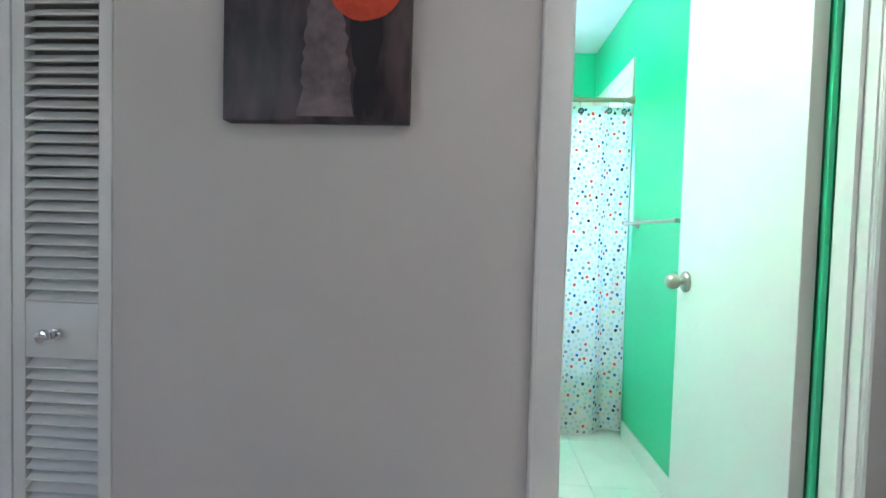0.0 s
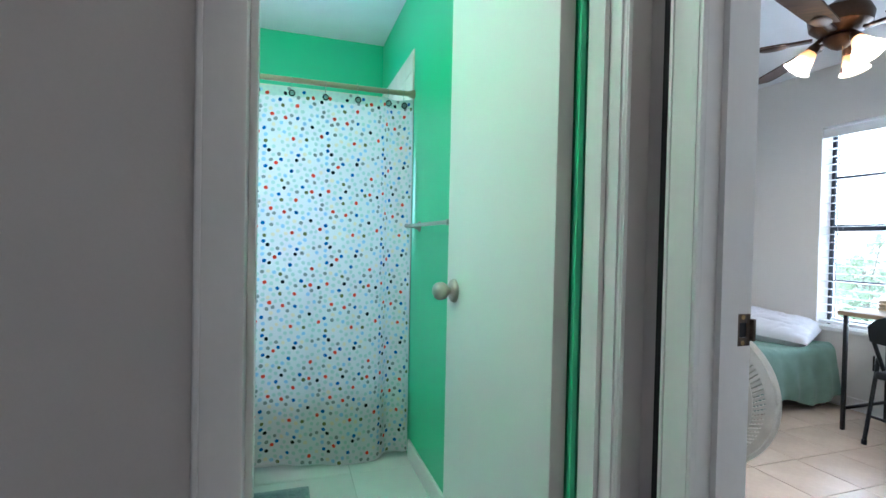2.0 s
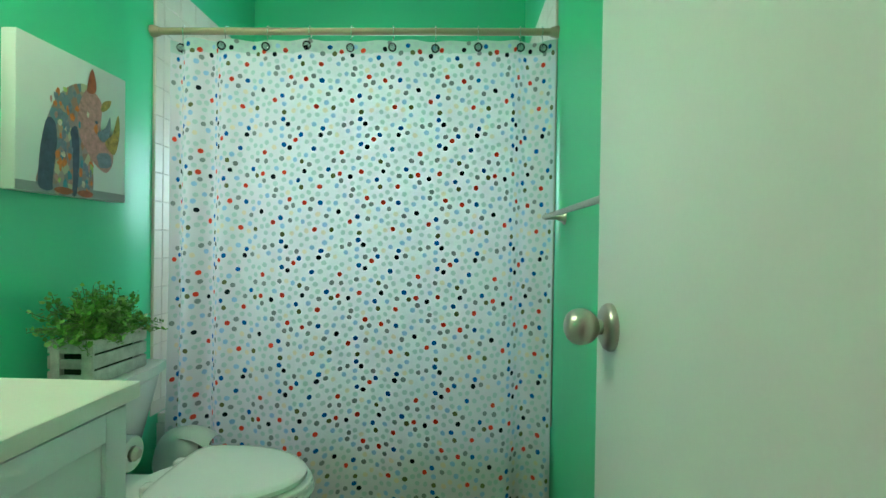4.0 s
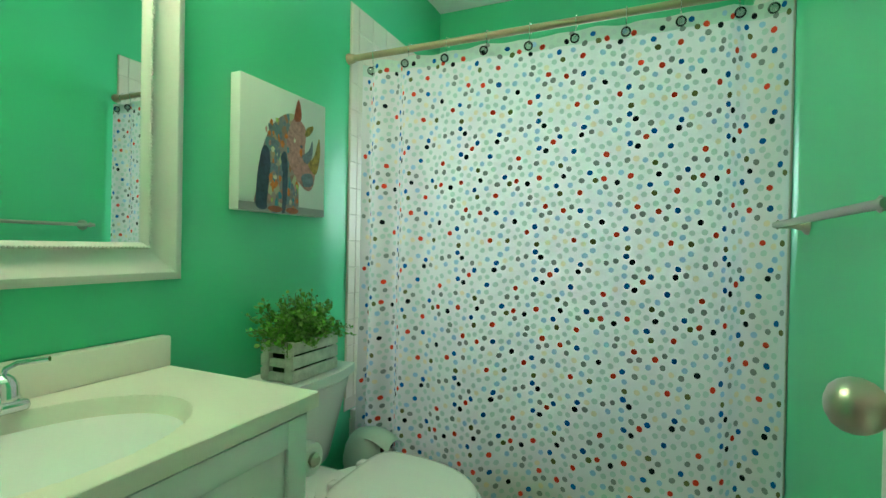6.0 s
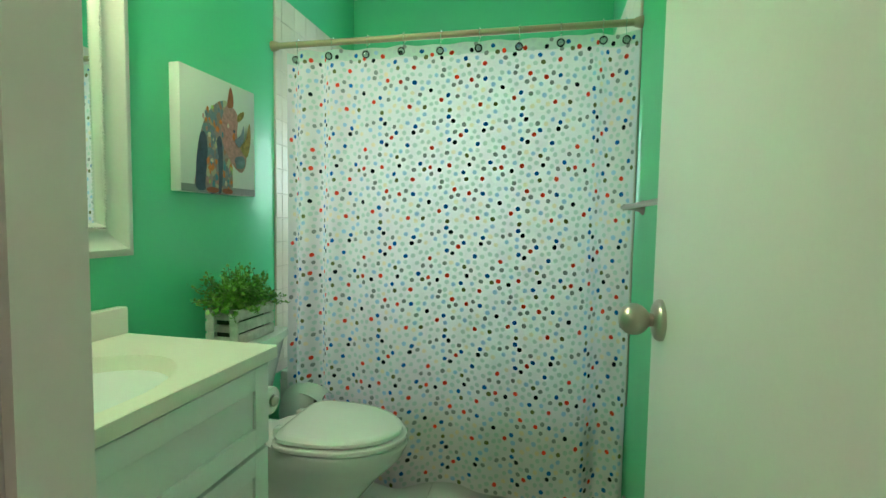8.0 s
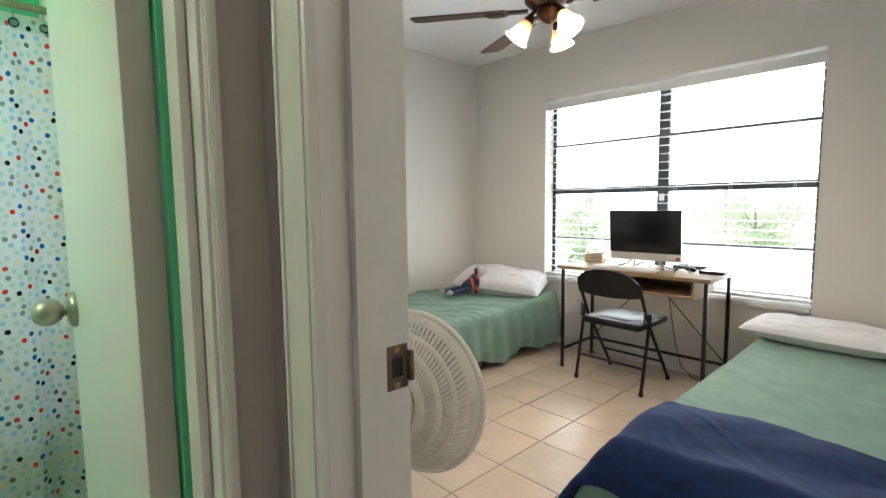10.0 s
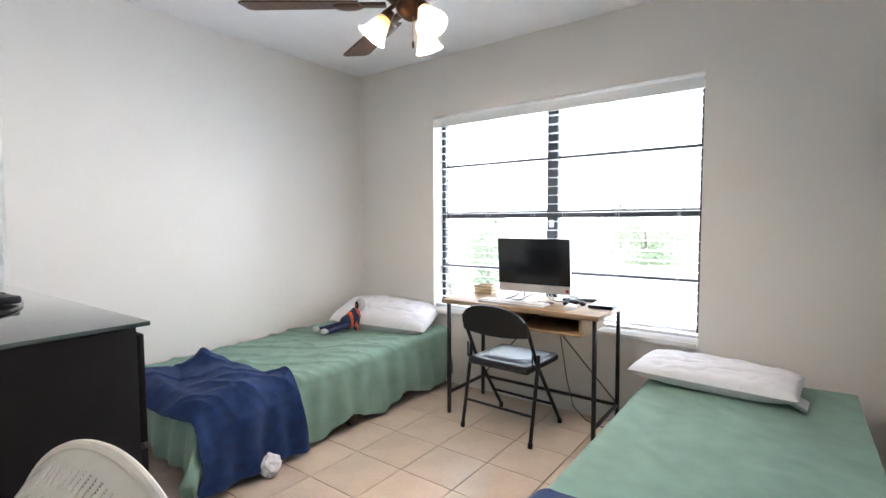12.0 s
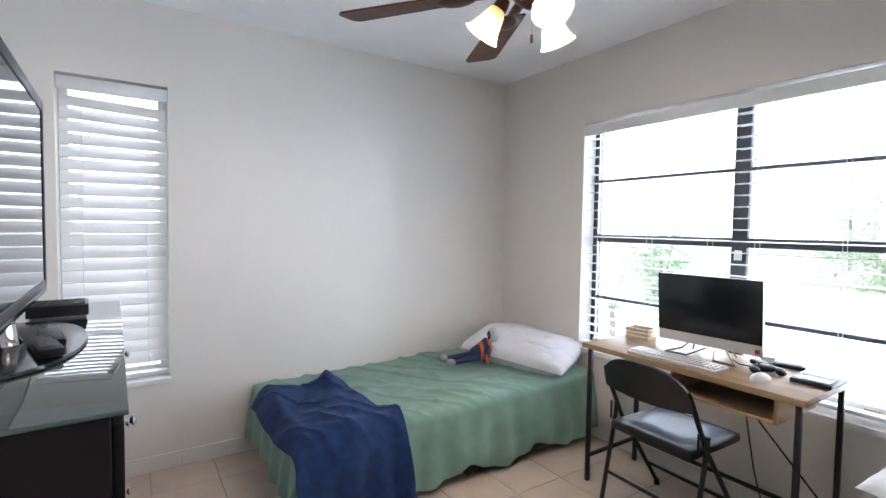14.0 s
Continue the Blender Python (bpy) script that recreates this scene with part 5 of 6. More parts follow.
GREYVINYL = material("grey_blue_vinyl", (0.13, 0.155, 0.20), 0.36, vary=0.1, scale=12, grain=300, bump=0.2, specular=0.25)
SILVER = material("silver_wire", (0.35, 0.34, 0.33), 0.35, 0.9, vary=0.05)
DX0, DX1, DY0, DY1, DZ = 4.985, 5.452, 2.895, 3.880, 0.732


def desk():
    t = thing("desk", "light oak desk on thin black metal legs under the window", "desk", pose(0, 0, 0))
    part("desktop", box(B(), DX0, DX1, DY0, DY1, DZ - 0.025, DZ, 0.002), OAK, t)
    for x in (DX0 + 0.035, DX1 - 0.025):
        for y in (DY0 + 0.03, DY1 - 0.03):
            part("leg", box(B(), x - 0.010, x + 0.010, y - 0.010, y + 0.010, 0, DZ - 0.0255, 0.002), BLACKMETAL, t)
    for y in (DY0 + 0.03, DY1 - 0.03):
        part("side_bar", box(B(), DX0 + 0.046, DX1 - 0.036, y - 0.008, y + 0.008, 0.125, 0.142, 0.002), BLACKMETAL, t)
    part("rear_bar", box(B(), DX1 - 0.033, DX1 - 0.017, DY0 + 0.041, DY1 - 0.041, 0.125, 0.142, 0.002), BLACKMETAL, t)
    part("brace", rod(B(), (DX1 - 0.025, DY0 + 0.04, 0.15), (DX1 - 0.025, 3.36, 0.60), 0.004), BLACKMETAL, t)
    part("brace", rod(B(), (DX1 - 0.025, DY1 - 0.04, 0.15), (DX1 - 0.025, 3.44, 0.60), 0.004), BLACKMETAL, t)
    cub = part("open_shelf", box(B(), DX0 + 0.03, DX1 - 0.09, 3.005, 3.395, DZ - 0.128, DZ - 0.114, 0.001), OAK, t, "open oak shelf under the desktop")
    for y in (2.991, 3.396):
        part("shelf_side", box(B(), DX0 + 0.03, DX1 - 0.09, y, y + 0.0135, DZ - 0.128, DZ - 0.0255, 0.001), OAK, cub)
    part("shelf_back", box(B(), DX1 - 0.0895, DX1 - 0.080, 2.991, 3.409, DZ - 0.128, DZ - 0.0255), OAK, cub)


desk()


def folding_chair():
    t = thing("folding_chair", "black metal folding chair with a grey-blue padded seat", "chair", pose(4.905, 3.440, 0, 0, 0, -2) @ Matrix.Diagonal((1, 1, 0.975, 1)))
    W = 0.205

    def leg(name, pts):
        return part(name, tube(B(), pts, 0.0105, 10), BLACKMETAL, t)

    for s in (-1, 1):
        leg("front_leg", [(-0.040, s * W * 0.975, 0.700), (-0.020, s * W, 0.655), (0.09, s * W, 0.44), (0.395, s * W, 0.012)])
        leg("rear_leg", [(0.075, s * (W + 0.018), 0.50), (0.07, s * (W + 0.018), 0.44), (-0.015, s * (W + 0.018), 0.012)])
        part("foot_cap", rod(B(), (0.392, s * W, 0.0), (0.388, s * W, 0.028), 0.0135), BLACKPLASTIC, t)
        part("foot_cap", rod(B(), (-0.016, s * (W + 0.018), 0.0), (-0.012, s * (W + 0.018), 0.028), 0.0135), BLACKPLASTIC, t)
        part("link_bar", box(B(), 0.02, 0.03, s * (W + 0.008) - 0.003, s * (W + 0.008) + 0.003, 0.43, 0.52, 0.001), BLACKMETAL, t)
    part("cross_bar", rod(B(), (0.30, -W, 0.145), (0.30, W, 0.145), 0.008), BLACKMETAL, t)
    part("cross_bar", rod(B(), (0.015, -W - 0.018, 0.165), (0.015, W + 0.018, 0.165), 0.008), BLACKMETAL, t)

    def back(u, v):
        a = 2 * u - 1
        top = 0.672 + 0.105 * (1 - abs(a) ** 2.6) ** 0.62
        low = 0.612 - 0.016 * (1 - a * a)
        z = low + (top - low) * v
        x = -0.004 - 0.26 * (z - 0.60) - 0.022 * (1 - a * a)
        return Vector((x, a * 0.208, z))

    part("backrest", sheet(B(), back, 48, 10, 0.014), BLACKMETAL, t)
    bm = B()
    box(bm, 0.00, 0.390, -0.198, 0.198, 0.392, 0.437, 0.016, 4)
    part("seat_pan", bm, BLACKMETAL, t)
    part("seat_pad", sheet(B(), lambda u, v: Vector((0.035 + 0.325 * u, (2 * v - 1) * (0.165 + 0.012 * u), 0.437 + 0.016 * (1 - (2 * u - 1) ** 6) * (1 - (2 * v - 1) ** 6) - 0.004 * math.cos(2 * u - 1))), 16, 16, 0.01), GREYVINYL, t, "grey-blue vinyl seat pad")


folding_chair()


def monitor():
    t = thing("computer", "all-in-one computer with a dark screen and white chin on the desk", "computer", pose(5.292, 3.397, DZ, 0, 0, 3.5))
    w = 0.232
    m = pose(0, 0, 0.045, 0, -5)
    body = part("housing", box(B(), -0.008, 0.016, -w, w, 0.0, 0.335, 0.004), WHITEPLASTIC, t, at=m)
    part("screen", box(B(), -0.0105, -0.0085, -w, w, 0.052, 0.336, 0.0008), SCREEN, t, "dark switched-off screen", at=m)
    part("sticker", box(B(), -0.0095, -0.0084, -w + 0.010, -w + 0.030, 0.012, 0.032), material("red_sticker", (0.45, 0.05, 0.04), 0.5), t, "small red sticker", at=m, smooth=False)
    for s in (-1, 1):
        part("stand_wire", tube(B(), [(0.012, 0.05 * s, 0.085), (-0.02, 0.11 * s, 0.02), (-0.085, 0.155 * s, 0.004), (-0.075, 0.06 * s, 0.004), (0.03, 0.02 * s, 0.03)], 0.0045, 8), SILVER, t)
        part("stand_leg", tube(B(), [(0.015, 0.06 * s, 0.09), (0.075, 0.10 * s, 0.004)], 0.0045, 8), SILVER, t)


monitor()


def keyboard():
    t = thing("keyboard", "white computer keyboard on the oak desk", "keyboard", pose(5.085, 3.432, DZ, 0, 0, 2))
    part("case", box(B(), -0.060, 0.060, -0.205, 0.205, 0.001, 0.012, 0.003), WHITEPLASTIC, t)
    key = solid("key", box(B(), -0.0078, 0.0078, -0.0078, 0.0078, 0.0, 0.005, 0.0012, 1), WHITEPLASTIC)
    for r in range(5):
        for c in range(20):
            piece("key", key, t, pose(0.040 - r * 0.019, -0.190 + c * 0.020 + (r % 3) * 0.002, 0.0125))


keyboard()


def mouse():
    t = thing("computer_mouse", "white computer mouse on the oak desk", "mouse", pose(5.098, 3.088, DZ, 0, 0, -12))
    bm = B()
    bmesh.ops.create_uvsphere(bm, u_segments=24, v_segments=14, radius=1)
    for v in bm.verts:
        v.co = Vector((v.co.x * 0.052, v.co.y * 0.031, max(0.0, v.co.z) * 0.033 + 0.0005))
    part("shell", bm, WHITEPLASTIC, t)
    part("cable", tube(B(), [(0.050, 0, 0.008), (0.09, -0.01, 0.004), (0.13, 0.02, 0.004), (0.19, 0.06, 0.004)], 0.0018, 6), WHITEPLASTIC, t)


mouse()


def pine_box():
    t = thing("wooden_box", "small slatted pale wooden box on the desk", "box", pose(5.335, 3.775, DZ, 0, 0, 8))
    for i in range(3):
        z = 0.002 + i * 0.021
        for b in ((-0.05, -0.043, -0.062, 0.062), (0.043, 0.05, -0.062, 0.062), (-0.0425, 0.0425, -0.062, -0.055), (-0.0425, 0.0425, 0.055, 0.062)):
            part("slat", box(B(), b[0], b[1], b[2], b[3], z, z + 0.017, 0.001), PALEWOOD, t)
    for x in (-0.038, 0.038):
        for y in (-0.05, 0.05):
            part("corner_post", box(B(), x - 0.004, x + 0.004, y - 0.004, y + 0.004, 0, 0.062), PALEWOOD, t)


pine_box()


def desk_clutter():
    t = thing("game_controller", "black game controller lying on the desk", "controller", pose(5.250, 3.135, DZ, 0, 0, 40) @ Matrix.Scale(0.8, 4))
    bm = B()
    bmesh.ops.create_uvsphere(bm, u_segments=18, v_segments=10, radius=1, matrix=Matrix.Translation((0, 0, 0.022)) @ Matrix.Diagonal((0.042, 0.062, 0.020, 1)))
    for s in (-1, 1):
        bmesh.ops.create_uvsphere(bm, u_segments=14, v_segments=10, radius=1, matrix=Matrix.Translation((-0.040, 0.058 * s, 0.018)) @ Matrix.Diagonal((0.045, 0.024, 0.018, 1)))
    part("shell", bm, BLACKPLASTIC, t)
    for s in (-1, 1):
        part("thumb_stick", lathe(B(), [(0.004, 0.038), (0.004, 0.046), (0.009, 0.047), (0.009, 0.050), (0.0, 0.051)], pose(0.0, 0.028 * s, 0), 14), BLACKPLASTIC, t)
    t = thing("game_controller", "black game controller resting beside the computer", "controller", pose(5.335, 3.185, DZ, 0, 0, 65) @ Matrix.Scale(0.8, 4))
    part("shell", box(B(), -0.055, 0.055, -0.030, 0.030, 0.001, 0.028, 0.012, 3), BLACKPLASTIC, t)
    part("grip", box(B(), -0.085, -0.056, -0.018, 0.018, 0.002, 0.022, 0.009, 3), BLACKPLASTIC, t)
    t = thing("tablet", "tablet in a thick black case lying face up on the desk", "tablet", pose(5.309, 2.963, DZ, 0, 0, 3))
    part("case", box(B(), -0.112, 0.112, -0.068, 0.068, 0.001, 0.019, 0.005), BLACKPLASTIC, t)
    part("screen", box(B(), -0.096, 0.096, -0.054, 0.054, 0.0192, 0.0202), material("grey_glossy_screen", (0.07, 0.08, 0.085), 0.07, specular=0.08), t, "glossy grey screen", smooth=False)
    t = thing("power_adapter", "small white power adapter behind the game controllers", "adapter", pose(5.425, 3.195, DZ, 0, 0, 20))
    part("block", box(B(), -0.022, 0.022, -0.028, 0.028, 0.0, 0.030, 0.005), WHITEPLASTIC, t)
    part("plug_pin", rod(B(), (0.0, -0.028, 0.015), (0.0, -0.042, 0.015), 0.003), CHROME, t)
    t = thing("remote_control", "black remote control lying beside the controllers", "remote control", pose(5.405, 3.105, DZ, 0, 0, 15), "remote controls")
    part("case", box(B(), -0.024, 0.024, -0.060, 0.060, 0.0005, 0.018, 0.006), BLACKPLASTIC, t)
    part("keypad", box(B(), -0.016, 0.016, -0.045, 0.035, 0.0183, 0.0193), material("dark_grey_keys", (0.05, 0.05, 0.05), 0.6), t, "dark grey keys", smooth=False)
    cable = material("dark_cable", (0.02, 0.02, 0.02), 0.6)
    for name, pts in (("power_cable", [(5.36, 3.27, 0.618), (5.40, 3.26, 0.45), (5.43, 3.235, 0.22), (5.43, 3.19, 0.06), (5.40, 3.10, 0.006), (5.36, 2.99, 0.006), (5.42, 2.93, 0.006)]),
                      ("power_cable", [(5.30, 3.30, 0.748), (5.22, 3.22, 0.747), (5.24, 3.16, 0.747), (5.33, 3.20, 0.747), (5.43, 3.25, 0.747)])):
        o = part(name, tube(B(), pts, 0.003, 8), cable)
        tagged(o, "thin dark power cable hanging from the desk" if pts[0][2] < 0.7 else "thin dark cable lying on the desk", "cable")


desk_clutter()


# ---- bedroom: dresser, television, fan ----
def dresser():
    black = material("black_brown_furniture_foil", (0.011, 0.009, 0.009), 0.5, vary=0.25, scale=10, bump=0.05)
    black.node_tree.nodes["Principled BSDF"].inputs["Specular IOR Level"].default_value = 0.15
    t = thing("dresser", "black chest of drawers with a glass top", "dresser", pose(2.508, 3.129, 0, 0, 0, 1.3))
    D, L, Hh = 0.505, 1.275, 1.010
    part("carcass", box(B(), 0, D - 0.018, 0.0, L, 0.0, Hh, 0.003), black, t)
    for c in range(2):
        for r in range(4):
            y0 = 0.012 + c * (L / 2 - 0.004)
            z0 = 0.075 + r * 0.232
            drawer = part("drawer", box(B(), D - 0.017, D, y0, y0 + L / 2 - 0.020, z0, z0 + 0.222, 0.003), black, t)
            for ky in (L / 4 - 0.01,):
                part("knob", lathe(B(), [(0.0, 0), (0.005, 0.0), (0.004, 0.012), (0.012, 0.018), (0.012, 0.023), (0.0, 0.026)], pose(D, y0 + ky, z0 + 0.115, 0, 90), 14), CHROME, drawer, "chrome knob")
    g = bpy.data.materials.new("grey_green_top_glass")
    g.use_nodes = True
    p = g.node_tree.nodes["Principled BSDF"]
    p.inputs["Base Color"].default_value, p.inputs["Roughness"].default_value, p.inputs["IOR"].default_value = (0.055, 0.075, 0.070, 1), 0.03, 1.6
    p.inputs["Coat Weight"].default_value = 1.0
    part("glass_top", box(B(), -0.002, D + 0.006, -0.004, L + 0.004, Hh + 0.0005, Hh + 0.0095, 0.002), g, t, "reflecting grey-green glass plate")


dresser()


def television():
    GLOSS = material("gloss_black_plastic", (0.008, 0.008, 0.009), 0.12, vary=0.1, bump=0.0)
    MATT = material("satin_black_plastic", (0.008, 0.008, 0.009), 0.4, vary=0.1, bump=0.0)
    t = thing("television", "black flat television on a round glass stand on the dresser", "television", pose(2.794, 3.757, 1.020, 0, 0, 1.0))
    part("housing", box(B(), -0.075, 0.0, -0.523, 0.523, 0.064, 0.690, 0.008), GLOSS, t)
    part("back_bulge", box(B(), -0.125, -0.0755, -0.40, 0.40, 0.12, 0.60, 0.02), BLACKPLASTIC, t)
    tvs = bpy.data.materials.new("television_screen")
    tvs.use_nodes = True
    p = tvs.node_tree.nodes["Principled BSDF"]
    p.inputs["Base Color"].default_value, p.inputs["Roughness"].default_value, p.inputs["Coat Weight"].default_value = (0.012, 0.012, 0.014, 1), 0.07, 0.15
    part("screen", box(B(), 0.0003, 0.0015, -0.490, 0.490, 0.108, 0.655), tvs, t, "glossy dark screen", smooth=False)
    part("bezel_strip", box(B(), 0.0003, 0.004, -0.520, 0.520, 0.067, 0.084, 0.001), GLOSS, t, "polished lower edge")
    for b in ((-0.5215, -0.4905, 0.085, 0.688), (0.4905, 0.5215, 0.085, 0.688), (-0.490, 0.490, 0.6555, 0.688), (-0.490, 0.490, 0.085, 0.1075)):
        part("bezel", box(B(), 0.0003, 0.0045, *b, 0.0015), MATT, t, "black screen border")
    part("stand_base", lathe(B(), [(0.0, 0.0), (0.165, 0.0), (0.170, 0.004), (0.168, 0.010), (0.0, 0.012)], Matrix.Translation((-0.012, -0.05, 0)) @ Matrix.Diagonal((0.88, 1.80, 1, 1)), 48), GLOSS, t, "round glossy glass base")
    part("neck", lathe(B(), [(0.045, 0.012), (0.035, 0.03), (0.032, 0.059)], pose(-0.03, -0.05, 0), 24), CHROME, t, "chrome neck")
    b = thing("set_top_box", "black set-top box with a ribbed top beside the television", "set-top box", pose(2.835, 4.19, 1.0205, 0, 0, 4))
    part("case", box(B(), -0.085, 0.07, -0.07, 0.07, 0.0, 0.036, 0.004), BLACKPLASTIC, b)
    rib = solid("rib", box(B(), -0.075, 0.06, -0.002, 0.002, 0.0, 0.002), BLACKPLASTIC)
    for k in range(13):
        piece("rib", rib, b, pose(0, -0.06 + 0.01 * k, 0.0362))
    for i, (y, a) in enumerate(((3.60, 14), (3.70, 9))):
        r = thing("remote_control", "slim black remote control on the television base", "remote control", pose(2.862, y, 1.0325, 0, 0, a), "remote controls")
        part("case", box(B(), -0.023, 0.023, -0.088, 0.088, 0, 0.018, 0.005), BLACKPLASTIC, r)
        part("keypad", box(B(), -0.016, 0.016, -0.06, 0.07, 0.0182, 0.0195, 0.0005), material("grey_rubber_keys", (0.12, 0.12, 0.12), 0.7, vary=0.5, scale=90), r, "grey keys")


television()


def floor_fan():
    cream = material("aged_cream_plastic", (0.66, 0.62, 0.53), 0.5, vary=0.10, scale=14, grain=120, bump=0.08)
    t = thing("pedestal_fan", "cream plastic pedestal fan just inside the bedroom", "fan", pose(2.832, 2.866, 0, 0, 0, 14))
    mid = pose(0, 0, 0.722, 0, 3, 0)
    R = 0.186
    part("base", lathe(B(), [(0.0, 0.0), (0.165, 0.0), (0.170, 0.008), (0.160, 0.022), (0.05, 0.045), (0.03, 0.06), (0.0, 0.06)], pose(-0.14, 0, 0), 40), cream, t)
    part("pole", rod(B(), (-0.14, 0, 0.055), (-0.14, 0, 0.62), 0.013), cream, t)
    motor = part("motor_housing", lathe(B(), [(0.0, -0.235), (0.030, -0.232), (0.050, -0.215), (0.060, -0.17), (0.066, -0.12), (0.070, -0.098), (0.0, -0.096)], mid @ pose(0, 0, 0, 0, 90), 32), cream, t)
    part("oscillation_knob", rod(B(), (-0.175, 0, 0.780), (-0.175, 0, 0.812), 0.011, 0.009), cream, motor)
    part("neck", box(B(), -0.170, -0.110, -0.024, 0.024, 0.60, 0.690, 0.012), cream, motor)

    def bowl(r):
        """How far behind the rim the moulded rear guard lies at a radius."""
        return -0.092 * (1 - ((r - 0.07) / (R - 0.07)) ** 2.2)

    for r0, r1 in ((0.072, 0.094), (0.118, 0.126), (0.146, 0.152), (0.170, R)):
        row = [r0 + (r1 - r0) * k / 5 for k in range(6)]
        part("guard_ring", lathe(B(), [(r, bowl(r) - 0.002) for r in row] + [(r, bowl(r) + 0.002) for r in row[::-1]] + [(row[0], bowl(row[0]) - 0.002)], mid @ pose(0, 0, 0, 0, 90), 72), cream, t)
    part("guard_rim", tube(B(), [tuple(mid @ Vector((0.0, R * math.cos(a), R * math.sin(a)))) for a in [2 * math.pi * k / 72 for k in range(73)]], 0.008, 10), cream, t)
    count = 90

    def rear(u, v):
        r = 0.092 + (0.172 - 0.092) * u
        a = (v - 0.5) * 2 * math.pi / count * 0.66 - 0.25 * u
        return Vector((bowl(r), r * math.cos(a), r * math.sin(a)))

    rear_rib = solid("rear_rib", sheet(B(), rear, 6, 1, 0.0025), cream)
    bm = B()
    tube(bm, [(0.058 * (1 - f ** 3), (0.045 + (R - 0.045) * f) * math.cos(0.3 * f), (0.045 + (R - 0.045) * f) * math.sin(0.3 * f)) for f in [k / 6 for k in range(7)]], 0.0018, 4)
    front_rib = solid("front_rib", bm, cream, True)
    for k in range(count):
        piece("rear_rib", rear_rib, t, mid @ pose(0, 0, 0, 360 * k / count))
        piece("front_rib", front_rib, t, mid @ pose(0, 0, 0, 360 * k / count))
    part("front_cap", lathe(B(), [(0.0, 0.070), (0.03, 0.068), (0.048, 0.060), (0.050, 0.054), (0.0, 0.054)], mid @ pose(0, 0, 0, 0, 90), 28), cream, t)
    blade = material("translucent_blade_plastic", (0.60, 0.57, 0.48), 0.4, vary=0.08)
    for k in range(3):
        bm = B()
        sheet(bm, lambda u, v: mid @ (pose(0, 0, 0, 120 * k) @ Vector((0.045 * (v - 0.5) * (1 - 0.3 * u), 0.02 + 0.142 * u, (v - 0.5) * (0.05 + 0.14 * math.sin(math.pi * min(1, 0.25 + 0.7 * u))) + 0.03 * u))), 10, 8, 0.003)
        part("blade", bm, blade, t)
    part("blade_hub", rod(B(), tuple(mid @ Vector((-0.09, 0, 0))), tuple(mid @ Vector((0.04, 0, 0))), 0.028, 0.022, 20), blade, t)


floor_fan()


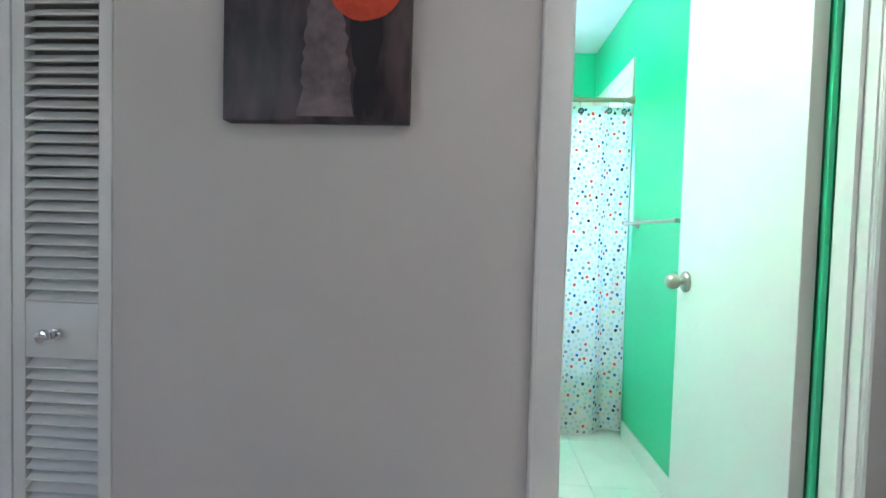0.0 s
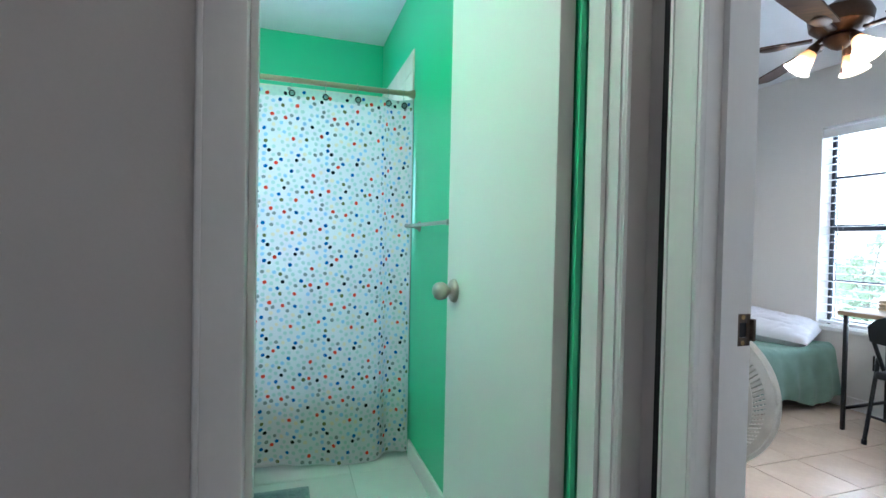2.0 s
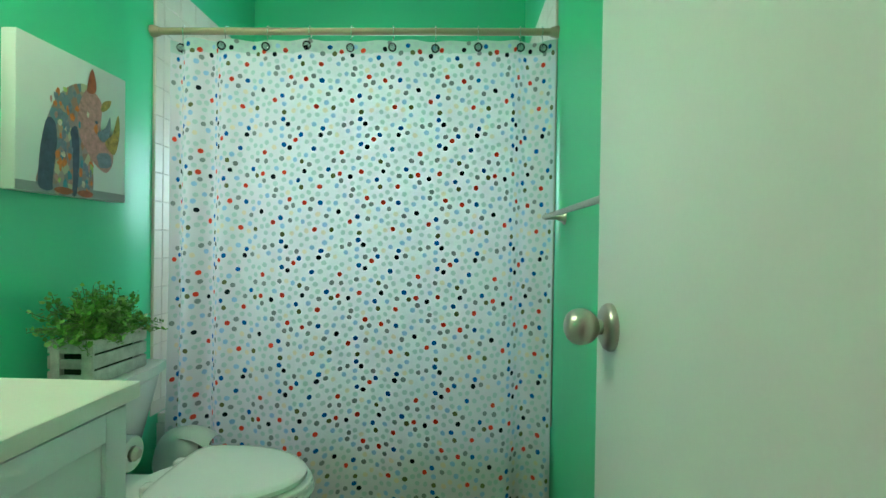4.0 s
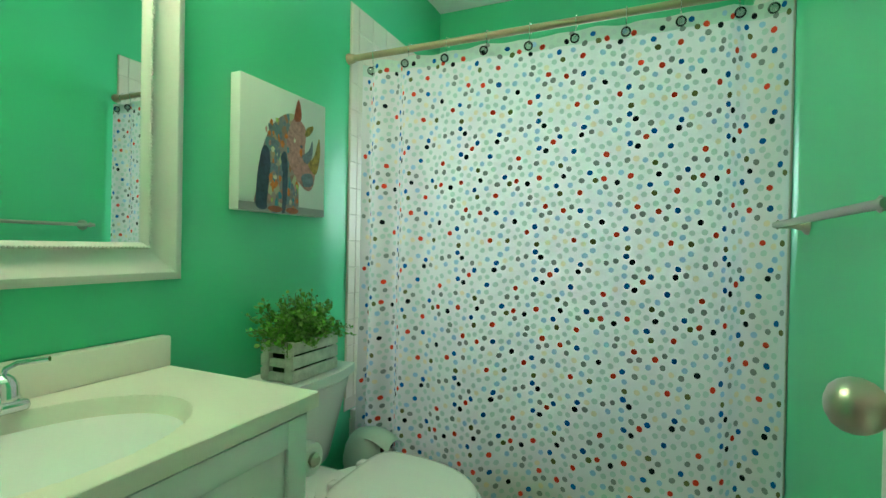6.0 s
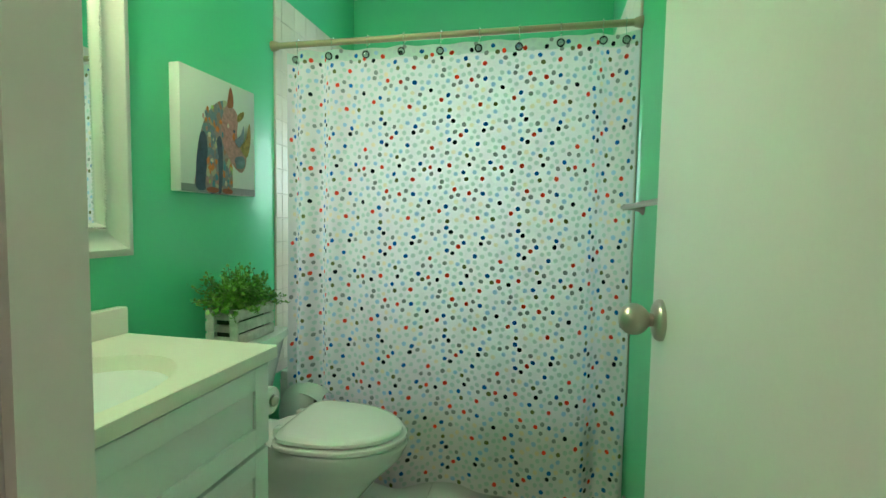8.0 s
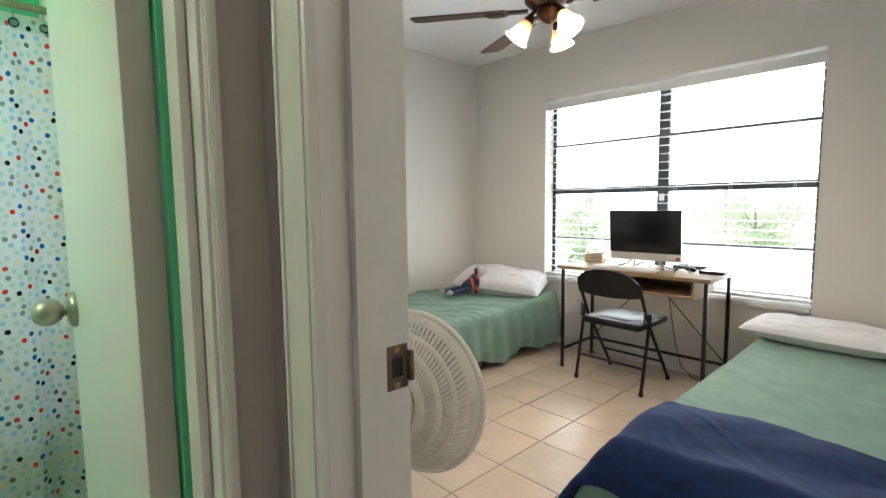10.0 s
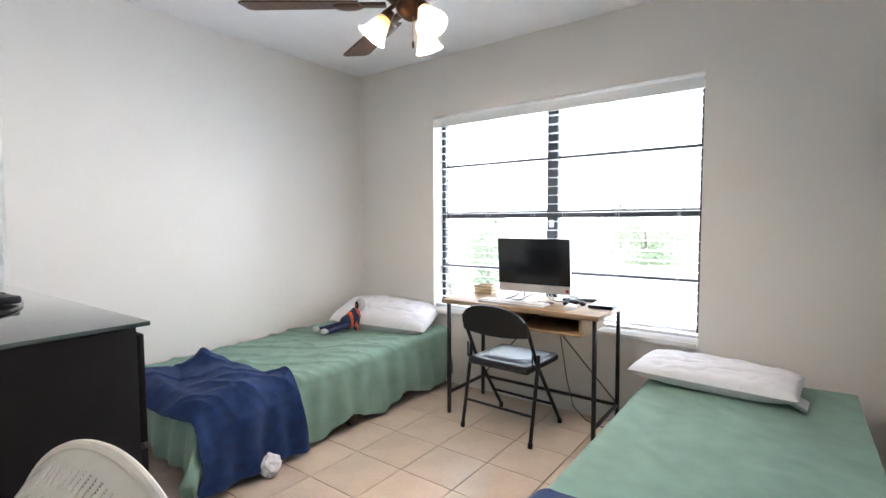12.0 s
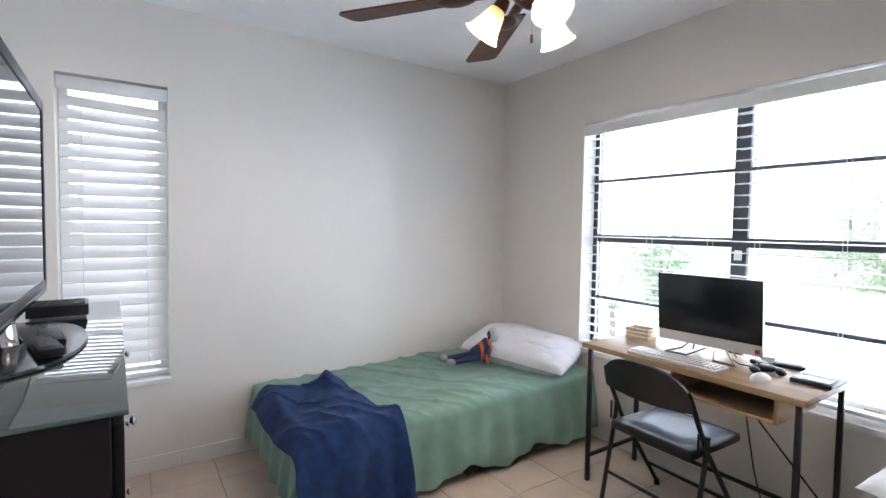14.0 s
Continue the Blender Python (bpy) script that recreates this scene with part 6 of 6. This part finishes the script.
# ---- bedroom: ceiling fan ----
def ceiling_fan():
    bronze = material("dark_bronze_metal", (0.055, 0.030, 0.018), 0.35, 0.8, vary=0.2, scale=25, bump=0.03)
    bladewood = wood_material("dark_walnut_blade", (0.10, 0.055, 0.035), (0.05, 0.027, 0.018), (26, 3, 26))
    shade_glass = bpy.data.materials.new("shade_glass_painted_glow")
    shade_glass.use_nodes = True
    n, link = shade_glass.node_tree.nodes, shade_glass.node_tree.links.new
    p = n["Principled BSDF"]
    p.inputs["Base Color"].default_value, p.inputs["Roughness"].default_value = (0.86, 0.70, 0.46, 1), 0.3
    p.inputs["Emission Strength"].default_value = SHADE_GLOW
    # Bulb glow painted by height: amber at the socket, white at the mouth.
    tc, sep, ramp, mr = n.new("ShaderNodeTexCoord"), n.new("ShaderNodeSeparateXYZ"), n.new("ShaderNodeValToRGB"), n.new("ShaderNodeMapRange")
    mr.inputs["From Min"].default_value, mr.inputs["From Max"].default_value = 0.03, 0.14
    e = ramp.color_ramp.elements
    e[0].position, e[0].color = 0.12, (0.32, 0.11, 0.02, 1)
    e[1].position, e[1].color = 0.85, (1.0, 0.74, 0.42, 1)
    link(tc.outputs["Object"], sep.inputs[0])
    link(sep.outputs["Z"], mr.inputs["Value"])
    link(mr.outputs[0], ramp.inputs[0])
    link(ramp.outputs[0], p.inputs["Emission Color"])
    # Translucent colour carries the same painted falloff of the bulb light.
    milk, blend = n.new("ShaderNodeBsdfTranslucent"), n.new("ShaderNodeMixShader")
    tint = n.new("ShaderNodeValToRGB")
    tint.color_ramp.elements[0].position, tint.color_ramp.elements[0].color = 0.05, (0.014, 0.0035, 0.0004, 1)
    tint.color_ramp.elements[1].position, tint.color_ramp.elements[1].color = 0.95, (0.80, 0.62, 0.40, 1)
    soft = tint.color_ramp.elements.new(0.45)
    soft.color = (0.040, 0.020, 0.006, 1)
    link(mr.outputs[0], tint.inputs[0])
    link(tint.outputs[0], milk.inputs[0])
    blend.inputs[0].default_value = 0.22
    link(p.outputs[0], blend.inputs[1])
    link(milk.outputs[0], blend.inputs[2])
    link(blend.outputs[0], n["Material Output"].inputs["Surface"])
    cx, cy = 4.045, 3.322
    t = thing("ceiling_fan", "dark bronze ceiling fan with lit amber glass lamps", "ceiling fan", pose(cx, cy, H))
    part("canopy", lathe(B(), [(0.0, 0.0), (0.065, 0.0), (0.066, -0.015), (0.045, -0.05), (0.018, -0.065), (0.0, -0.065)], None, 28), bronze, t)
    part("downrod", rod(B(), (0, 0, -0.06), (0, 0, -0.26), 0.011), bronze, t)
    part("motor", lathe(B(), [(0.0, -0.24), (0.03, -0.245), (0.06, -0.265), (0.105, -0.285), (0.118, -0.315), (0.112, -0.355), (0.080, -0.385), (0.055, -0.395), (0.0, -0.395)], None, 40), bronze, t)
    part("light_kit", lathe(B(), [(0.0, -0.390), (0.055, -0.392), (0.060, -0.405), (0.053, -0.425), (0.030, -0.445), (0.012, -0.455), (0.0, -0.456)], None, 30), bronze, t)
    for a in (66, 126, 198, 270):
        m = pose(0, 0, -0.395, 0, 0, a)
        bm = B()
        box(bm, 0.095, 0.205, -0.016, 0.016, -0.006, 0.006, 0.003)
        bmesh.ops.create_uvsphere(bm, u_segments=20, v_segments=8, radius=1, matrix=Matrix.Translation((0.240, 0, -0.006)) @ Matrix.Diagonal((0.062, 0.036, 0.006, 1)))
        part("blade_iron", bm, bronze, t, at=m)
        bm = B()
        def outline(u, v):
            x = 0.195 + 0.450 * u
            half = (0.052 + 0.016 * u) * (1.0 if u < 0.94 else math.sqrt(max(0.0, 1 - ((u - 0.94) / 0.0605) ** 2)) * 0.35 + 0.65)
            return Vector((x, (2 * v - 1) * half, -0.001 - 0.20 * (2 * v - 1) * half))
        part("blade", sheet(bm, outline, 24, 6, 0.006), bladewood, t, at=m)
    for k in range(3):
        a = 10 + 120 * k
        m = pose(0, 0, -0.398, 0, 0, a)
        part("lamp_arm", tube(B(), [(0.035, 0, 0.0), (0.058, 0, 0.003), (0.078, 0, -0.012), (0.088, 0, -0.034)], 0.009, 10), bronze, t, at=m)
        tip = m @ pose(0.082, 0, -0.028, 0, 180 - 36, 0) @ Matrix.Scale(0.84, 4)
        part("socket", lathe(B(), [(0.0, -0.012), (0.020, -0.010), (0.027, 0.012), (0.030, 0.032), (0.024, 0.034)], None, 24), bronze, t, at=tip)
        part("shade", sheet(B(), lambda u, v: Vector(((0.027 + 0.030 * v ** 0.8 + 0.012 * v ** 6) * math.cos(2 * math.pi * u), (0.027 + 0.030 * v ** 0.8 + 0.012 * v ** 6) * math.sin(2 * math.pi * u), 0.030 + 0.108 * v)), 36, 14), shade_glass, t, "lit glass shade with an amber to white glow painted in", at=tip)
        bmb = B()
        bmesh.ops.create_uvsphere(bmb, u_segments=16, v_segments=12, radius=0.026, matrix=pose(0, 0, 0.085))
        bulb = bpy.data.materials.get("lit_bulb") or bpy.data.materials.new("lit_bulb")
        bulb.use_nodes = True
        q = bulb.node_tree.nodes["Principled BSDF"]
        q.inputs["Emission Color"].default_value, q.inputs["Emission Strength"].default_value = (1.0, 0.85, 0.66, 1), BULB_GLOW
        part("bulb", bmb, bulb, t, "lit bulb", at=tip)
    for s, ln in ((-1, 0.05),):
        ch = part("pull_chain", rod(B(), (0.012 * s, 0.02 * s, -0.43), (0.012 * s, 0.02 * s, -0.49 - ln), 0.0013, sides=6), BRASS, t)
        part("pull_knob", lathe(B(), [(0.0, 0.012), (0.004, 0.008), (0.005, -0.012), (0.0, -0.018)], pose(0.012 * s, 0.02 * s, -0.50 - ln), 10), DARKWOOD, ch)


ceiling_fan()


# ---- outside ----
def outside():
    # Overexposure is put into the lawn colour, far paler than grass.
    grass = material("overexposed_lawn", (0.44, 0.45, 0.34), 0.95, vary=0.25, scale=0.6, grain=8, bump=0.4)
    structure("ground", [(-600, 600, -600, 600, -0.75, -0.35)], grass, "lawn outside the house, coloured pale as if overexposed")
    # Added emissive wall: gives the overexposed white sky and lights the rooms.
    sky_glow = bpy.data.materials.new("glowing_sky_backdrop")
    sky_glow.use_nodes = True
    p = sky_glow.node_tree.nodes["Principled BSDF"]
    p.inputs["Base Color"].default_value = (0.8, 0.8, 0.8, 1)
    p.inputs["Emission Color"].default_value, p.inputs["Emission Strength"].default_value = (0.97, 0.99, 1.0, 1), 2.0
    structure("backdrop", [(90, 90.5, -160, 160, -0.35, 90), (-60, 90, 110, 110.5, -0.35, 90)], sky_glow, "glowing backdrop added for the overexposed white sky")
    # Added whitish slab, so the near ground looks overexposed.
    white_ground = material("overexposed_ground", (0.66, 0.65, 0.62), 0.9, vary=0.06, scale=1.2, grain=20)
    structure("white_ground", [(6.2, 20.0, -60, 60, -0.349, -0.33)], white_ground, "ground beside the house, whitened to look overexposed")
    bark = material("tree_bark", (0.34, 0.31, 0.27), 0.95, vary=0.3, scale=8, bump=0.6)

    def leaf_material(name, colour):
        m = material(name, colour, 0.7, vary=0.3, scale=2, grain=12, bump=0)
        n, link = m.node_tree.nodes, m.node_tree.links.new
        tr, mix = n.new("ShaderNodeBsdfTranslucent"), n.new("ShaderNodeMixShader")
        tr.inputs[0].default_value = (min(1, colour[0] * 1.9), min(1, colour[1] * 1.9), colour[2] * 1.6, 1)
        mix.inputs[0].default_value = 0.5
        link(n["Principled BSDF"].outputs[0], mix.inputs[1])
        link(tr.outputs[0], mix.inputs[2])
        link(mix.outputs[0], n["Material Output"].inputs["Surface"])
        return m

    # Leaf colours are lightened to look hazy and overexposed.
    leafm = leaf_material("tree_leaf", (0.36, 0.43, 0.35))
    palmm = leaf_material("palm_leaf", (0.32, 0.39, 0.27))

    def crown_mesh(t, name, co, fa, mat):
        me = bpy.data.meshes.new(name)
        me.from_pydata([tuple(v) for v in co], [], fa)
        me.materials.append(mat)
        ob = new(name, me)
        ob.parent = t

    def tree(label, x, y, h, spread, seed, low, leaves):
        rnd = random.Random(seed)
        t = thing("tree" if h > 3 else "shrub", label, "tree" if h > 3 else "shrub", pose(x, y, -0.35), "trees and shrubs outside")
        tr = B()
        tube(tr, [(0, 0, 0), (0.04, 0.03, h * 0.3), (-0.03, 0.05, h * 0.55)], 0.03 + 0.008 * h, 8)
        clumps = []
        for k in range(16):
            a, f = rnd.uniform(0, 6.283), rnd.uniform(0.1, 1.0)
            c = Vector((0.6 * spread * f * math.cos(a), spread * f * math.sin(a), h * (low + (1 - low) * rnd.random() * (1 - 0.4 * f))))
            clumps.append(c)
            tube(tr, [(0, 0.03, h * 0.2), tuple(c * 0.6 + Vector((0, 0, h * 0.08))), tuple(c)], 0.012, 5)
        part("trunk", tr, bark, t)
        co, fa = [], []
        for c in clumps:
            for k in range(leaves):
                p = c + Vector((rnd.gauss(0, 0.5), rnd.gauss(0, 0.5), rnd.gauss(0, 0.4))) * (0.30 * spread)
                p.z = max(0.02, p.z)
                d = Vector((rnd.uniform(-1, 1), rnd.uniform(-1, 1), rnd.uniform(-1, 0.6))).normalized()
                s = d.cross(Vector((rnd.uniform(-1, 1), rnd.uniform(-1, 1), 1))).normalized()
                ln = rnd.uniform(0.08, 0.20)
                i = len(co)
                co += [p, p + d * ln * 0.5 + s * ln * 0.3, p + d * ln, p + d * ln * 0.5 - s * ln * 0.3]
                fa.append((i, i + 1, i + 2, i + 3))
        crown_mesh(t, "crown", co, fa, leafm)

    def palm(x, y, h, reach, seed):
        rnd = random.Random(seed)
        t = thing("palm", "small feathery green palm beside the house", "palm", pose(x, y, -0.35))
        part("trunk", tube(B(), [(0, 0, 0), (0.02, 0.01, 0.25), (0.0, 0.02, 0.5)], 0.05, 8), bark, t)
        for k in range(18):
            a = 2.399 * k
            lift = rnd.uniform(0.35, 1.0)
            co, fa = [], []
            for q in range(26):
                f = (q + 1) / 26
                out = reach * (0.45 + 0.55 * (1 - lift)) * f
                c = Vector((out * math.cos(a), out * math.sin(a), 0.45 + (h - 0.45) * lift * (1.7 * f - 0.75 * f * f)))
                along = Vector((math.cos(a), math.sin(a), 0.4 - 0.8 * f))
                for s in (-1, 1):
                    d = (Vector((-math.sin(a) * s, math.cos(a) * s, -0.5)) + 0.7 * along).normalized()
                    ln = 0.26 * math.sin(math.pi * min(0.97, 0.15 + 0.8 * f))
                    w = along.normalized() * 0.010
                    i = len(co)
                    co += [c - w, c + w, c + d * ln]
                    fa.append((i, i + 1, i + 2))
            crown_mesh(t, "frond", co, fa, palmm)

    palm(9.2, 6.85, 1.95, 0.75, 3)
    for label, x, y, h, s, seed, low, leaves in (("leafy green shrub, lightened to look overexposed", 21.5, 6.6, 2.3, 1.9, 2, 0.05, 150),
                                                 ("green shrub behind the palm, lightened to look overexposed", 12.4, 8.0, 1.9, 0.7, 1, 0.10, 60),
                                                 ("thin leafy tree, lightened to look overexposed", 28.0, 9.4, 4.4, 1.6, 4, 0.25, 70)):
        tree(label, x, y, h, s, seed, low, leaves)


outside()


# ---- floor tiles and wall tiles ----
def tiles(name, mesh_name, parent, mat, xs, ys, gap, x_lim, y_lim, z0, z1, bevel=0.0015):
    cache = {}
    for xa, xb in zip(xs, xs[1:]):
        for ya, yb in zip(ys, ys[1:]):
            a, b, c, d = max(xa, x_lim[0]) + gap, min(xb, x_lim[1]) - gap, max(ya, y_lim[0]) + gap, min(yb, y_lim[1]) - gap
            if b - a < 0.01 or d - c < 0.01:
                continue
            key = (round(b - a, 3), round(d - c, 3))
            if key not in cache:
                bm = B()
                w, l = key[0] / 2, key[1] / 2
                box(bm, -w, w, -l, l, z0, z1)
                bmesh.ops.bevel(bm, geom=[e for e in bm.edges if all(v.co.z > z1 - 1e-5 for v in e.verts)], offset=bevel, segments=1, affect="EDGES")
                cache[key] = solid(mesh_name, bm, mat)
            piece(name, cache[key], parent, pose((a + b) / 2, (c + d) / 2, 0))


def run(start, pitch, lo, hi):
    k0, k1 = math.floor((lo - start) / pitch), math.ceil((hi - start) / pitch)
    return [start + pitch * k for k in range(k0, k1 + 1)]


fb = structure("floor_bedroom", [(2.42, 5.50, 1.04, 5.13, -0.0118, -0.009)], GROUT, "beige ceramic tiles with grey joints on the bedroom floor")
tiles("floor_tile", "floor_tile", fb, TILE, run(4.313, 0.305, 2.36, 5.50), run(3.326, 0.308, 1.64, 5.13), 0.0022, (2.366, 5.50), (1.64, 5.13), -0.009, 0.0)
ft = structure("floor_bathroom", [(0.866, 2.365, 2.616, 4.30, -0.0118, -0.006)], material("pale_grout", (0.74, 0.73, 0.69), 0.9, bump=0.2), "white marble-look tiles on the bathroom floor")
tiles("floor_tile", "floor_tile", ft, BATHTILE, run(1.60, 0.457, 0.86, 2.37), run(3.20, 0.457, 2.60, 4.30), 0.0006, (0.866, 2.365), (2.616, 4.30), -0.006, 0.0)


def wall_tiles(x, turn, label):
    w = structure("wall_tiling", [(min(x, x + 0.004 * turn), max(x, x + 0.004 * turn), 4.25, 5.129, 0.42, 2.094)], material("cream_joint", (0.62, 0.56, 0.48), 0.8), label)
    bm = B()
    box(bm, 0.0, 0.005, -0.0525, 0.0525, -0.0525, 0.0525)
    bmesh.ops.bevel(bm, geom=[e for e in bm.edges if all(v.co.x > 0.0049 for v in e.verts)], offset=0.002, segments=1, affect="EDGES")
    me = solid("wall_tile", bm, WALLTILE)
    for i in range(8):
        for k in range(15):
            piece("wall_tile", me, w, pose(x + 0.0035 * turn, 4.357 + 0.108 * i, 2.038 - 0.108 * k, 0, 0, 0 if turn > 0 else 180))
    bm = B()
    box(bm, 0.0, 0.006, -0.024, 0.024, -0.0525, 0.0525, 0.0018, 1)
    edge = solid("edge_tile", bm, WALLTILE)
    for k in range(15):
        piece("edge_tile", edge, w, pose(x + 0.0035 * turn, 4.276, 2.038 - 0.108 * k, 0, 0, 0 if turn > 0 else 180))


wall_tiles(0.8665, 1, "cream glazed tiles on the bathtub wall")
wall_tiles(2.3645, -1, "cream glazed tiles on the bathtub wall")
structure("wall_tiling", [(0.88, BW[0], 5.122, 5.1295, 0.42, 2.09), (BW[1], 2.352, 5.122, 5.1295, 0.42, 2.09), (BW[0], BW[1], 5.122, 5.1295, 0.42, BW[2]), (BW[0], BW[1], 5.122, 5.1295, BW[3], 2.09)], WALLTILE, "cream tiled wall behind the shower curtain")
